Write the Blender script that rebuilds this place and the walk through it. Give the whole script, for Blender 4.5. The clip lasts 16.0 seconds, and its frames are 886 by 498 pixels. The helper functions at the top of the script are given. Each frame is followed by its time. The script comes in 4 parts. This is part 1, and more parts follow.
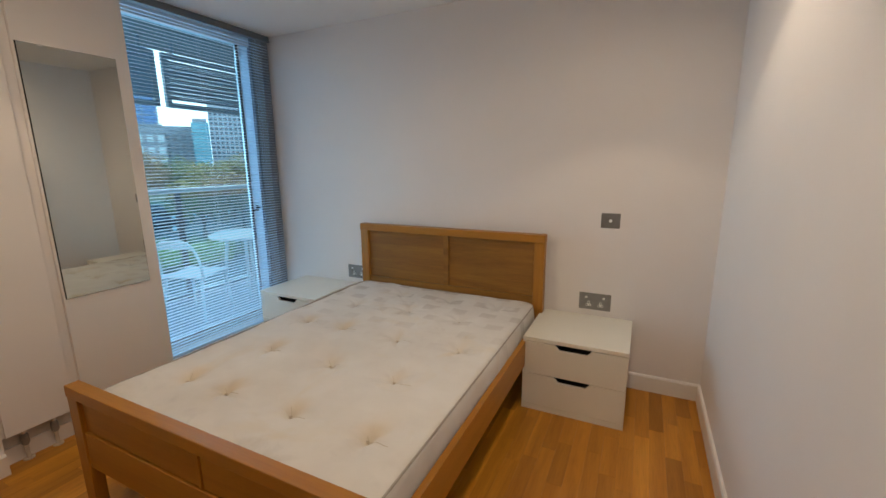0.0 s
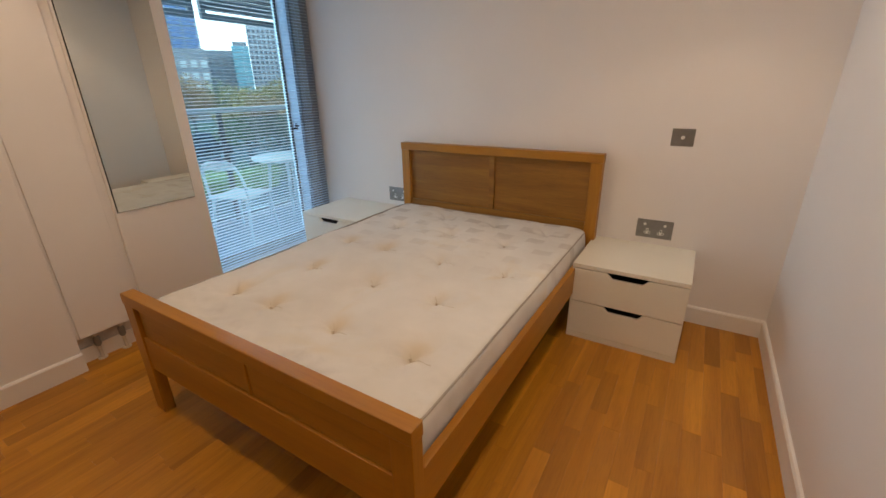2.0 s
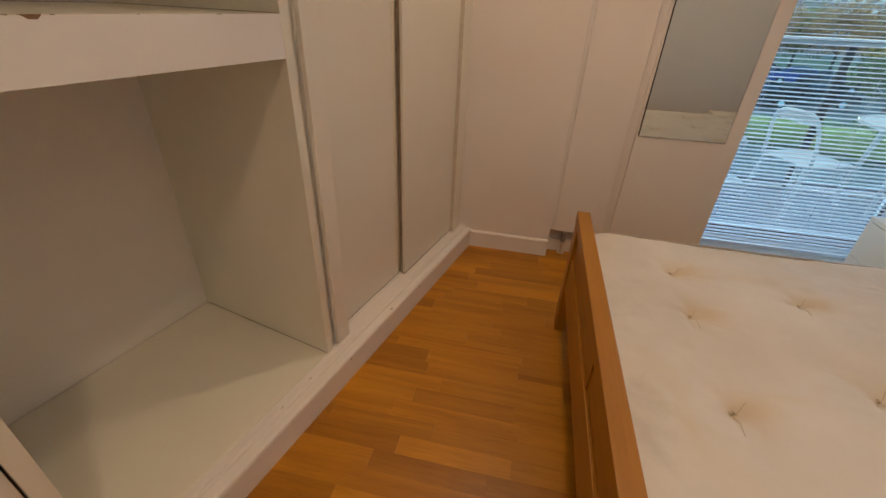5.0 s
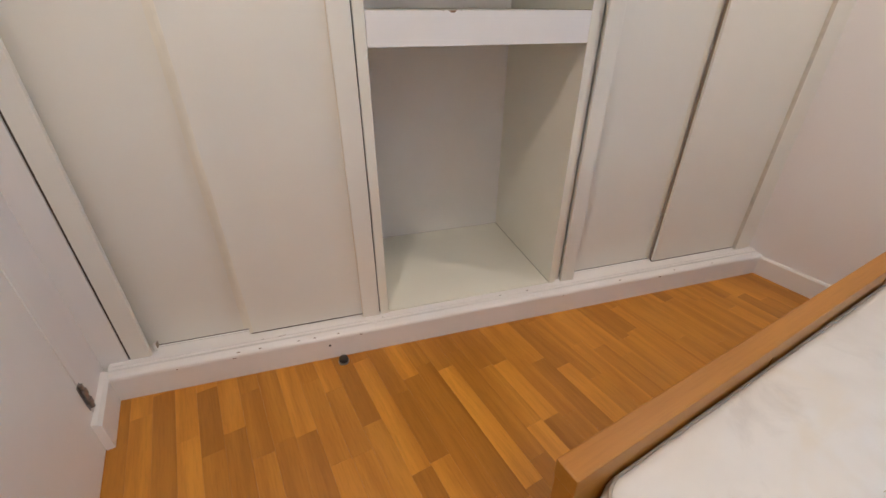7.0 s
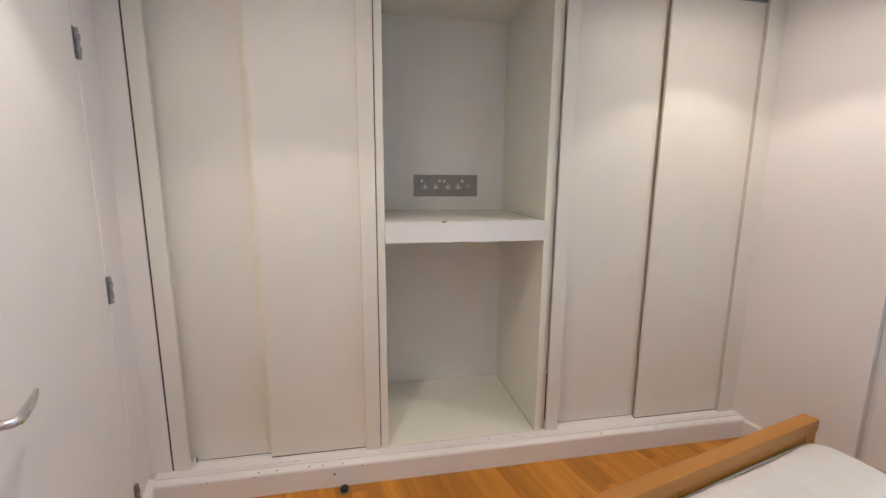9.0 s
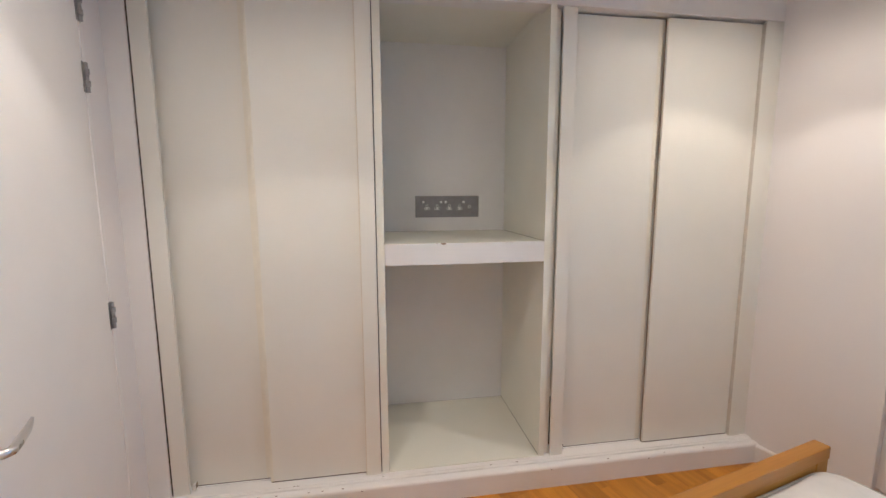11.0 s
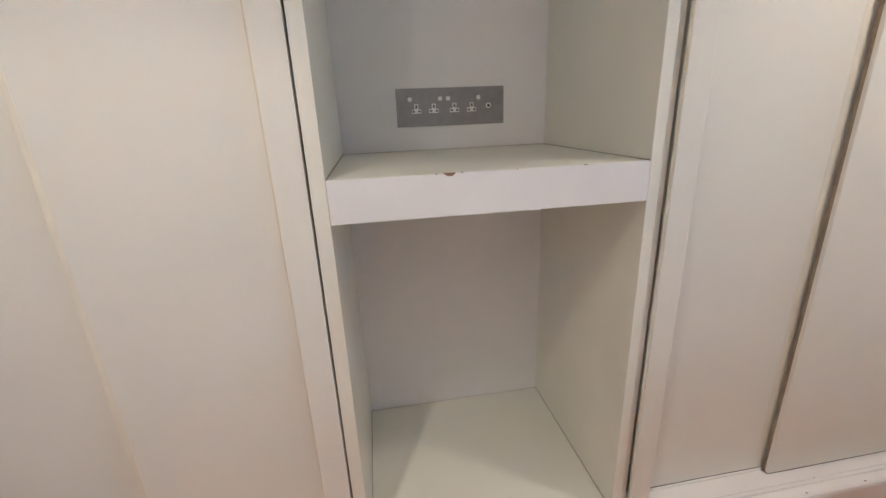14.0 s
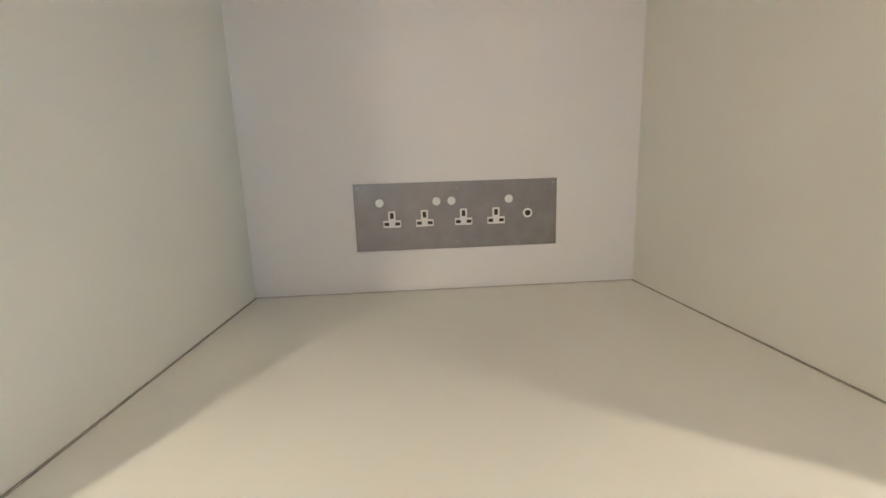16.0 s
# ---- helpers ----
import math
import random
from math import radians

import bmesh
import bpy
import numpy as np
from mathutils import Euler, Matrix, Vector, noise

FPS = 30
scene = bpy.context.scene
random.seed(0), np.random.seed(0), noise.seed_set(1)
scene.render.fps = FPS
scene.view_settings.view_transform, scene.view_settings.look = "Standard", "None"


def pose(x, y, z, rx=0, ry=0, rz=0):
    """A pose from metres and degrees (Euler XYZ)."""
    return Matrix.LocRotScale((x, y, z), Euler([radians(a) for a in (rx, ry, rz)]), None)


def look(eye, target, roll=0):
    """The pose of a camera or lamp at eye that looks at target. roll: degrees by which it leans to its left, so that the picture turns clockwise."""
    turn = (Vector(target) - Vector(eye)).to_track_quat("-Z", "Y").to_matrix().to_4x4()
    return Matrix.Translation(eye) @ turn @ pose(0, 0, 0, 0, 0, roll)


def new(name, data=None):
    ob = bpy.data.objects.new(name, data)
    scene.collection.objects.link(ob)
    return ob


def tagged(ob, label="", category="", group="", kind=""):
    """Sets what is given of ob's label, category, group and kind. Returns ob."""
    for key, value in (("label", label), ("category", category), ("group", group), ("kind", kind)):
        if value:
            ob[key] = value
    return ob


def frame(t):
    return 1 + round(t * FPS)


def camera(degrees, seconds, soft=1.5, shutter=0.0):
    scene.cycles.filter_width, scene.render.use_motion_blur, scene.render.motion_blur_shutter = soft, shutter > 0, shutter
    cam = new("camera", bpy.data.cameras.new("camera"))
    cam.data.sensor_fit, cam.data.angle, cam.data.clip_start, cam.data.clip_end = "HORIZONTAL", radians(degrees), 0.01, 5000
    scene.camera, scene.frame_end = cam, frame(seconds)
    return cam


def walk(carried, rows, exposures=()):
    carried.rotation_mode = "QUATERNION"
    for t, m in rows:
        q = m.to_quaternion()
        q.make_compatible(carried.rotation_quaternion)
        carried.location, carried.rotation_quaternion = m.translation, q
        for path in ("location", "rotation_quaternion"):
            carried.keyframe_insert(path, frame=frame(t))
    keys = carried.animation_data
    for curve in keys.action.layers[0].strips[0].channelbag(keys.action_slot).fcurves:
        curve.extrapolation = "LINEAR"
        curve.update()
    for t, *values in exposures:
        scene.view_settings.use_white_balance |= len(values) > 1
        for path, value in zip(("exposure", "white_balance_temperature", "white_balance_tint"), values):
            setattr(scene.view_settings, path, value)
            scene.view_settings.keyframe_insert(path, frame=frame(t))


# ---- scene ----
cam = camera(93.8, 16.0)
PATH = [
    (0, (0.074, 0.208, 1.406), (-0.778, 1.971, 1.0), -0.5),
    (0.5, (0.09, 0.233, 1.389), (-0.687, 2.013, 0.915), -0.8),
    (1, (0.061, 0.248, 1.365), (-0.696, 2.008, 0.791), -0.8),
    (1.5, (0.013, 0.254, 1.346), (-0.813, 1.949, 0.679), -0.9),
    (2, (-0.002, 0.299, 1.319), (-0.981, 1.886, 0.596), -1.0),
    (2.5, (0.009, 0.426, 1.309), (-1.152, 1.871, 0.558), -0.9),
    (3, (0.001, 0.53, 1.315), (-1.344, 1.788, 0.534), -0.5),
    (3.5, (-0.064, 0.67, 1.303), (-1.568, 1.715, 0.5), 0.1),
    (4, (-0.191, 0.776, 1.294), (-1.847, 1.482, 0.423), 1.3),
    (4.5, (-0.263, 0.724, 1.3), (-2.003, 0.945, 0.338), 2.0),
    (5, (-0.273, 0.653, 1.284), (-1.96, 0.322, 0.262), 2.5),
    (5.2, (-0.266, 0.639, 1.285), (-1.881, 0.091, 0.242), 2.9),
    (7.3, (-0.057, 1.33, 1.259), (-0.858, -0.226, 0.291), -0.4),
    (7.5, (-0.068, 1.439, 1.275), (-0.848, -0.157, 0.356), -0.6),
    (8, (-0.06, 1.596, 1.35), (-0.831, -0.091, 0.603), -0.4),
    (8.5, (-0.052, 1.632, 1.403), (-0.843, -0.121, 0.856), 0.1),
    (9, (-0.048, 1.649, 1.445), (-0.85, -0.151, 1.105), 0.4),
    (9.2, (-0.051, 1.654, 1.464), (-0.853, -0.158, 1.191), 0.4),
    (11.3, (-0.088, 1.667, 1.471), (-0.849, -0.164, 1.208), -0.4),
    (11.5, (-0.08, 1.657, 1.434), (-0.84, -0.164, 1.108), -0.4),
    (12, (-0.083, 1.627, 1.382), (-0.822, -0.165, 0.888), -0.4),
    (12.5, (-0.109, 1.541, 1.357), (-0.839, -0.211, 0.728), -0.7),
    (13, (-0.229, 1.302, 1.337), (-0.932, -0.444, 0.659), -1.4),
    (13.5, (-0.317, 1.043, 1.345), (-1.024, -0.703, 0.673), -2.1),
    (14, (-0.451, 0.763, 1.373), (-1.177, -0.994, 0.752), -2.4),
    (14.5, (-0.544, 0.553, 1.435), (-1.262, -1.234, 0.894), -2.8),
    (15, (-0.654, 0.353, 1.454), (-1.309, -1.481, 1.0), -2.8),
    (15.5, (-0.759, 0.192, 1.459), (-1.374, -1.676, 1.098), -2.3),
    (16, (-0.841, 0.077, 1.477), (-1.415, -1.805, 1.117), -1.9),
]
EXPOSURES = [(0.0, 2.13, 6900, 12), (0.5, 2.13, 7110, 13), (1.5, 2.16, 7570, 17), (2.5, 2.22, 7830, 19), (4.0, 2.12, 7670, 18), (5.2, 1.98, 8450, 22), (7.3, 2.80, 5640, 12),
             (9.2, 2.82, 5730, 12), (11.3, 2.84, 5730, 12), (13.0, 2.84, 5700, 12), (14.5, 2.86, 5610, 10), (15.3, 3.10, 5800, 9), (16.0, 3.43, 6020, 10)]
walk(cam, [(t, look(eye, target, roll)) for t, eye, target, roll in PATH], EXPOSURES)

# ---- light ----
world = bpy.data.worlds.new("world")
scene.world = world
world.use_nodes = True
wn = world.node_tree
sky = wn.nodes.new("ShaderNodeTexSky")
sky.sky_type, sky.sun_disc = "NISHITA", False
sky.sun_elevation, sky.sun_rotation = radians(42), radians(200)
sky.air_density, sky.dust_density, sky.ozone_density = 1.0, 7.0, 1.0
wn.links.new(sky.outputs["Color"], wn.nodes["Background"].inputs["Color"])
wn.nodes["Background"].inputs["Strength"].default_value = 0.15
sun = new("sun", bpy.data.lights.new("sun", "SUN"))
sun.data.energy, sun.data.angle, sun.data.color = 1.5, radians(14), (1.0, 0.97, 0.92)
sun.matrix_world = look((20, -30, 30), (0, 0, 0))

CEIL = 2.42
# the last position is an added weak fill lamp without a known fitting
LAMPS = ((-0.01, 0.60), (-1.88, 0.71), (-0.03, 1.92), (-1.45, 1.60))


def downlight(x, y, watts, cone, blend):
    lamp = bpy.data.lights.new("downlight", "SPOT")
    lamp.energy, lamp.color = watts, (1.0, 0.83, 0.635)
    lamp.spot_size, lamp.spot_blend, lamp.shadow_soft_size = radians(cone), blend, 0.04
    new("downlight_lamp", lamp).matrix_world = look((x, y, CEIL - 0.012), (x, y, 0))


# each fitting throws a beam with a fairly sharp edge and a wide, weaker spill
for (lx, ly), watts in zip(LAMPS, (6.3, 5.8, 6.2, 2.4)):
    downlight(lx, ly, watts * 0.62, 100, 0.28)
    downlight(lx, ly, watts * 0.38, 168, 0.60)

# daylight from the sky outside the balcony door
day = new("window_daylight", bpy.data.lights.new("window_daylight", "AREA"))
day.data.shape, day.data.size, day.data.size_y = "RECTANGLE", 1.15, 2.2
day.data.energy, day.data.color = 4.5, (0.55, 0.77, 1.0)
day.matrix_world = look((-3.04, 2.27, 1.2), (0.0, 2.27, 1.1))

# ---- materials ----


def ramp(nt, a, b, lo=0.3, hi=0.7):
    r = nt.nodes.new("ShaderNodeValToRGB")
    r.color_ramp.elements[0].position, r.color_ramp.elements[1].position = lo, hi
    r.color_ramp.elements[0].color, r.color_ramp.elements[1].color = (*a, 1), (*b, 1)
    return r


def coords(nt, scale=(1, 1, 1), own=True):
    tc, mp = nt.nodes.new("ShaderNodeTexCoord"), nt.nodes.new("ShaderNodeMapping")
    mp.inputs["Scale"].default_value = scale
    nt.links.new(tc.outputs["Object" if own else "Generated"], mp.inputs["Vector"])
    return mp.outputs["Vector"]


def noise_tex(nt, vec, scale, detail=4.0, rough=0.55, distort=0.0):
    n = nt.nodes.new("ShaderNodeTexNoise")
    n.inputs["Scale"].default_value, n.inputs["Detail"].default_value = scale, detail
    n.inputs["Roughness"].default_value, n.inputs["Distortion"].default_value = rough, distort
    nt.links.new(vec, n.inputs["Vector"])
    return n.outputs["Fac"]


def mixed(nt, fac, a, b, mode="MIX"):
    m = nt.nodes.new("ShaderNodeMix")
    m.data_type, m.blend_type = "RGBA", mode
    for value, socket in ((fac, m.inputs[0]), (a, m.inputs[6]), (b, m.inputs[7])):
        if hasattr(value, "links"):
            nt.links.new(value, socket)
        elif isinstance(value, tuple):
            socket.default_value = (*value, 1)
        else:
            socket.default_value = value
    return m.outputs[2]


def bump(nt, bsdf, height, strength, distance):
    b = nt.nodes.new("ShaderNodeBump")
    b.inputs["Strength"].default_value, b.inputs["Distance"].default_value = strength, distance
    nt.links.new(height, b.inputs["Height"])
    nt.links.new(b.outputs["Normal"], bsdf.inputs["Normal"])


def base(name, rough=0.5, metal=0.0):
    m = bpy.data.materials.new(name)
    m.use_nodes = True
    b = m.node_tree.nodes["Principled BSDF"]
    b.inputs["Roughness"].default_value, b.inputs["Metallic"].default_value = rough, metal
    return m, m.node_tree, b


def plain(name, colour, rough=0.5, metal=0.0, vary=0.06, scale=6.0, grain=0.0, fine=180.0):
    """A paint, plastic or metal with slight mottling at two scales."""
    m, nt, b = base(name, rough, metal)
    v = coords(nt)
    dark = tuple(c * (1 - vary) for c in colour)
    light = tuple(min(1, c * (1 + vary)) for c in colour)
    r = ramp(nt, dark, light)
    nt.links.new(noise_tex(nt, v, scale), r.inputs["Fac"])
    nt.links.new(r.outputs["Color"], b.inputs["Base Color"])
    rr = nt.nodes.new("ShaderNodeMapRange")
    rr.inputs["To Min"].default_value, rr.inputs["To Max"].default_value = rough * 0.85, min(1, rough * 1.15)
    nt.links.new(noise_tex(nt, v, scale * 4), rr.inputs["Value"])
    nt.links.new(rr.outputs["Result"], b.inputs["Roughness"])
    if grain:
        bump(nt, b, noise_tex(nt, v, fine, 2), grain, 0.001)
    return m


def wood(name, dark, light, along="x", rough=0.42, per_piece=0.0, ring=9.0, pore=0.4):
    """Oak: fine pores along the board, wider figure, per-board tint."""
    m, nt, b = base(name, rough)
    stretch = {"x": (0.06, 1, 1), "y": (1, 0.06, 1), "z": (1, 1, 0.06)}[along]
    info = nt.nodes.new("ShaderNodeObjectInfo")
    tc, mp = nt.nodes.new("ShaderNodeTexCoord"), nt.nodes.new("ShaderNodeMapping")
    mp.inputs["Scale"].default_value = stretch
    move = nt.nodes.new("ShaderNodeVectorMath")
    move.operation = "SCALE"
    move.inputs[0].default_value = (7.3, 11.7, 3.1)
    nt.links.new(info.outputs["Random"], move.inputs["Scale"])
    nt.links.new(tc.outputs["Object"], mp.inputs["Vector"])
    nt.links.new(move.outputs["Vector"], mp.inputs["Location"])
    v = mp.outputs["Vector"]
    figure = ramp(nt, dark, light, 0.25, 0.75)
    nt.links.new(noise_tex(nt, v, ring * 1.6, 4, 0.5, 0.8), figure.inputs["Fac"])
    pores = ramp(nt, (0.78, 0.76, 0.72), (1, 1, 1), 0.34, 0.55)
    nt.links.new(noise_tex(nt, v, 170, 3, 0.7), pores.inputs["Fac"])
    col = mixed(nt, pore, figure.outputs["Color"], pores.outputs["Color"], "MULTIPLY")
    if per_piece:
        tint = ramp(nt, (1 - per_piece, 1 - per_piece * 1.15, 1 - per_piece * 1.3), (1 + per_piece * 0.6, 1 + per_piece * 0.62, 1 + per_piece * 0.62), 0.0, 1.0)
        nt.links.new(info.outputs["Random"], tint.inputs["Fac"])
        col = mixed(nt, 1.0, col, tint.outputs["Color"], "MULTIPLY")
    nt.links.new(col, b.inputs["Base Color"])
    bump(nt, b, noise_tex(nt, v, 120, 3, 0.6), 0.12, 0.0006)
    return m


WALL = plain("wall_paint", (0.84, 0.80, 0.775), 0.85, vary=0.02, scale=1.5, grain=0.06, fine=240)
CEILING = plain("ceiling_paint", (0.85, 0.83, 0.80), 0.9, vary=0.015, scale=1.2)
TRIM = plain("white_gloss_paint", (0.84, 0.81, 0.78), 0.38, vary=0.03, scale=3)
CREAM = plain("cream_painted_board", (0.812, 0.787, 0.71), 0.42, vary=0.025, scale=2.5, grain=0.03, fine=60)
BOARD = plain("white_melamine", (0.83, 0.815, 0.715), 0.30, vary=0.02, scale=4)
BACKING = plain("white_emulsion", (0.88, 0.868, 0.845), 0.7, vary=0.03, scale=3)
TAN = plain("yellowed_edge", (0.73, 0.65, 0.51), 0.5, vary=0.12, scale=8)
SHELF_FRONT = plain("white_lipping", (0.84, 0.83, 0.815), 0.45, vary=0.02, scale=5)
STAND = plain("cream_lacquer", (0.80, 0.775, 0.68), 0.32, vary=0.015, scale=4)
DARK = plain("dark_gap", (0.015, 0.013, 0.011), 0.8)
OAK = wood("bed_oak", (0.36, 0.142, 0.014), (0.47, 0.205, 0.025), "x", 0.40)
OAK_Y = wood("bed_oak_rail", (0.36, 0.142, 0.014), (0.47, 0.205, 0.025), "y", 0.40)
OAK_Z = wood("bed_oak_post", (0.36, 0.142, 0.014), (0.47, 0.205, 0.025), "z", 0.40)
OAK_PANEL = wood("bed_oak_veneer", (0.20, 0.082, 0.009), (0.36, 0.160, 0.022), "x", 0.45, ring=10, pore=0.75)
PLANK = wood("floor_oak", (0.41, 0.155, 0.012), (0.65, 0.286, 0.030), "y", 0.34, per_piece=0.26, ring=9, pore=0.6)
UNDER = plain("floor_joint", (0.10, 0.04, 0.012), 0.7)
STEEL = plain("brushed_steel", (0.29, 0.283, 0.276), 0.42, 0.75, vary=0.10, scale=30)
RAIL = plain("polished_handrail", (0.75, 0.77, 0.78), 0.38, 0.6)
CHROME = plain("satin_chrome", (0.62, 0.61, 0.60), 0.28, 1.0)
HINGE = plain("hinge_steel", (0.36, 0.35, 0.34), 0.35, 0.9, vary=0.2, scale=60)
WHITE_PLASTIC = plain("white_plastic", (0.90, 0.89, 0.87), 0.35)
CHIP = plain("bare_chipboard", (0.22, 0.13, 0.08), 0.9, vary=0.25, scale=150)
CAULK = plain("grey_sealant", (0.36, 0.33, 0.28), 0.8, vary=0.2, scale=50)
RUBBER = plain("black_rubber", (0.02, 0.018, 0.016), 0.6)
SLAT = plain("aluminium_slat_paint", (0.64, 0.76, 0.90), 0.35, 0.35, vary=0.03)
FRAME = plain("grey_aluminium", (0.76, 0.80, 0.83), 0.4, 0.1, vary=0.04)
DECK = plain("wet_decking", (0.13, 0.19, 0.27), 0.42, vary=0.25, scale=9)
CHAIR = plain("white_garden_plastic", (0.86, 0.87, 0.87), 0.45, vary=0.03)
COPPER = plain("painted_pipe", (0.66, 0.60, 0.53), 0.4, 0.3, vary=0.15, scale=30)
VOID = plain("bare_plaster", (0.62, 0.58, 0.54), 0.9, vary=0.2, scale=12)
LOUVRE = plain("grey_louvre", (0.30, 0.35, 0.40), 0.5, 0.2)
# shade put into fixed frame and jamb strip; true grey on the bottom rail
FIXED = plain("dark_grey_frame_and_shade", (0.30, 0.34, 0.38), 0.45, 0.2)
# brown of paint chips, also used as painted gap shade on a door edge
CHIP_AND_SHADE = plain("brown_chip_and_gap_shade", (0.30, 0.235, 0.17), 0.7, vary=0.25, scale=40)
# near-black brown for shade in the gaps and grime at the door feet
SEAM = plain("gap_shade_and_grime", (0.085, 0.066, 0.048), 0.9, vary=0.3, scale=60)
HEADRAIL = plain("dark_headrail", (0.17, 0.19, 0.21), 0.45, 0.3)
POST = plain("dark_post", (0.05, 0.055, 0.06), 0.5, 0.2)
# shade of the window reveal, put into its paint colour
REVEAL = plain("reveal_painted_shade", (0.26, 0.235, 0.21), 0.7, vary=0.08, scale=6)
STAIN = plain("yellowed_paint", (0.815, 0.77, 0.655), 0.45, vary=0.04, scale=14)
# soft shade between door and end post, put into a strip's colour
POST_SHADE = plain("post_line_shade", (0.62, 0.57, 0.49), 0.7, vary=0.08, scale=40)
CONCRETE = plain("balcony_concrete", (0.28, 0.28, 0.28), 0.85, vary=0.12)
PIPING = plain("grey_piping", (0.40, 0.36, 0.31), 0.9, vary=0.1, scale=40)


def mirror_material():
    m, nt, b = base("mirror_silver", 0.015, 1.0)
    b.inputs["Base Color"].default_value = (0.60, 0.615, 0.57, 1)
    return m


def glass_material():
    m, nt, b = base("window_glass", 0.0)
    out = nt.nodes["Material Output"]
    clear, gloss, mix, fres = (nt.nodes.new("ShaderNode" + k) for k in ("BsdfTransparent", "BsdfGlossy", "MixShader", "Fresnel"))
    clear.inputs["Color"].default_value = (0.70, 0.92, 1.0, 1)
    gloss.inputs["Roughness"].default_value = 0.0
    fres.inputs["IOR"].default_value = 1.45
    nt.links.new(fres.outputs["Fac"], mix.inputs["Fac"])
    nt.links.new(clear.outputs["BSDF"], mix.inputs[1])
    nt.links.new(gloss.outputs["BSDF"], mix.inputs[2])
    nt.links.new(mix.outputs["Shader"], out.inputs["Surface"])
    return m


def opal_material():
    """Obscured glass that lets the daylight through as an even glow."""
    m, nt, b = base("opal_glass", 0.35)
    out = nt.nodes["Material Output"]
    b.inputs["Base Color"].default_value = (0.70, 0.80, 0.86, 1)
    thin, mix = nt.nodes.new("ShaderNodeBsdfTranslucent"), nt.nodes.new("ShaderNodeMixShader")
    thin.inputs["Color"].default_value = (0.46, 0.63, 0.74, 1)
    mix.inputs["Fac"].default_value = 0.3
    nt.links.new(thin.outputs["BSDF"], mix.inputs[1])
    nt.links.new(b.outputs["BSDF"], mix.inputs[2])
    nt.links.new(mix.outputs["Shader"], out.inputs["Surface"])
    return m


MIRROR, GLASS, OPAL = mirror_material(), glass_material(), opal_material()

# ---- mesh helpers ----


def mesh_object(name, bm, material):
    data = bpy.data.meshes.new(name)
    bm.normal_update()
    bm.to_mesh(data)
    bm.free()
    for m in (material if isinstance(material, (list, tuple)) else [material]):
        data.materials.append(m)
    return new(name, data)


def smooth(ob, angle=40):
    for p in ob.data.polygons:
        p.use_smooth = True
    ob.data.set_sharp_from_angle(angle=radians(angle))
    return ob


def part(name, bm, material, parent, label="", rounded=False):
    ob = mesh_object(name, bm, material)
    ob.parent = parent
    if label:
        ob["label"] = label
    return smooth(ob) if rounded else ob


def thing(name, label, category, m=Matrix(), group="", kind=""):
    ob = new(name)
    ob.empty_display_size = 0.05
    ob.matrix_world = m
    return tagged(ob, label, category, group, kind)


def box(lo, hi, bevel=0.0, bm=None, seg=2):
    """A box from corner to corner with bevelled edges, added to bm."""
    bm = bm or bmesh.new()
    made = bmesh.ops.create_cube(bm, size=1.0)["verts"]
    size = [b - a for a, b in zip(lo, hi)]
    for v in made:
        v.co = Vector([(a + b) / 2 + c * s for a, b, c, s in zip(lo, hi, v.co, size)])
    if bevel:
        edges = list({e for v in made for e in v.link_edges})
        bmesh.ops.bevel(bm, geom=edges, offset=bevel, segments=seg, profile=0.6, affect="EDGES")
    return bm


def prism(points, lo, hi, axis="z", bm=None):
    """An outline in two axes pulled along the third."""
    bm = bm or bmesh.new()

    def spot(p, w):
        return {"z": (p[0], p[1], w), "y": (p[0], w, p[1]), "x": (w, p[0], p[1])}[axis]
    a = [bm.verts.new(spot(p, lo)) for p in points]
    b = [bm.verts.new(spot(p, hi)) for p in points]
    bm.faces.new(a)
    bm.faces.new(b)
    for i in range(len(a)):
        j = (i + 1) % len(a)
        bm.faces.new((a[i], a[j], b[j], b[i]))
    bmesh.ops.recalc_face_normals(bm, faces=bm.faces[:])
    return bm


def tube(path, radius, sides=8, closed=False, bm=None):
    """A round bar along a path; radius may be a list."""
    bm = bm or bmesh.new()
    path = [Vector(p) for p in path]
    n = len(path)
    rad = radius if isinstance(radius, (list, tuple)) else [radius] * n
    rings, ref = [], None
    for i, p in enumerate(path):
        a = path[i - 1] if (i or closed) else p
        b = path[(i + 1) % n] if (i < n - 1 or closed) else p
        t = (b - a).normalized()
        if ref is None:
            ref = t.orthogonal().normalized()
        ref = (ref - t * ref.dot(t)).normalized()
        side = t.cross(ref)
        rings.append([bm.verts.new(p + rad[i] * (math.cos(k * math.tau / sides) * ref + math.sin(k * math.tau / sides) * side)) for k in range(sides)])
    for i in range(n if closed else n - 1):
        r, s = rings[i], rings[(i + 1) % n]
        for k in range(sides):
            bm.faces.new((r[k], r[(k + 1) % sides], s[(k + 1) % sides], s[k]))
    if not closed:
        bm.faces.new(rings[0][::-1])
        bm.faces.new(rings[-1])
    bmesh.ops.recalc_face_normals(bm, faces=bm.faces[:])
    return bm


def disc(cx, cy, z0, z1, r, sides=24, bm=None, axis="z"):
    pts = [(cx + r * math.cos(i * math.tau / sides), cy + r * math.sin(i * math.tau / sides)) for i in range(sides)]
    return prism(pts, z0, z1, axis, bm)


def structure(name, bm, material, label, category="wall"):
    return tagged(mesh_object(name, bm, material), label, category, kind="structure")


# ---- the room's shell ----
WEST, EAST, NORTH = -2.520, 0.467, 2.89
WX, WY, WA = -0.552, -0.155, 166.5  # wardrobe front: origin and heading of its run
RUN = Matrix.Translation((WX, WY, 0)) @ Matrix.Rotation(radians(180 - 13.5), 4, "Z")
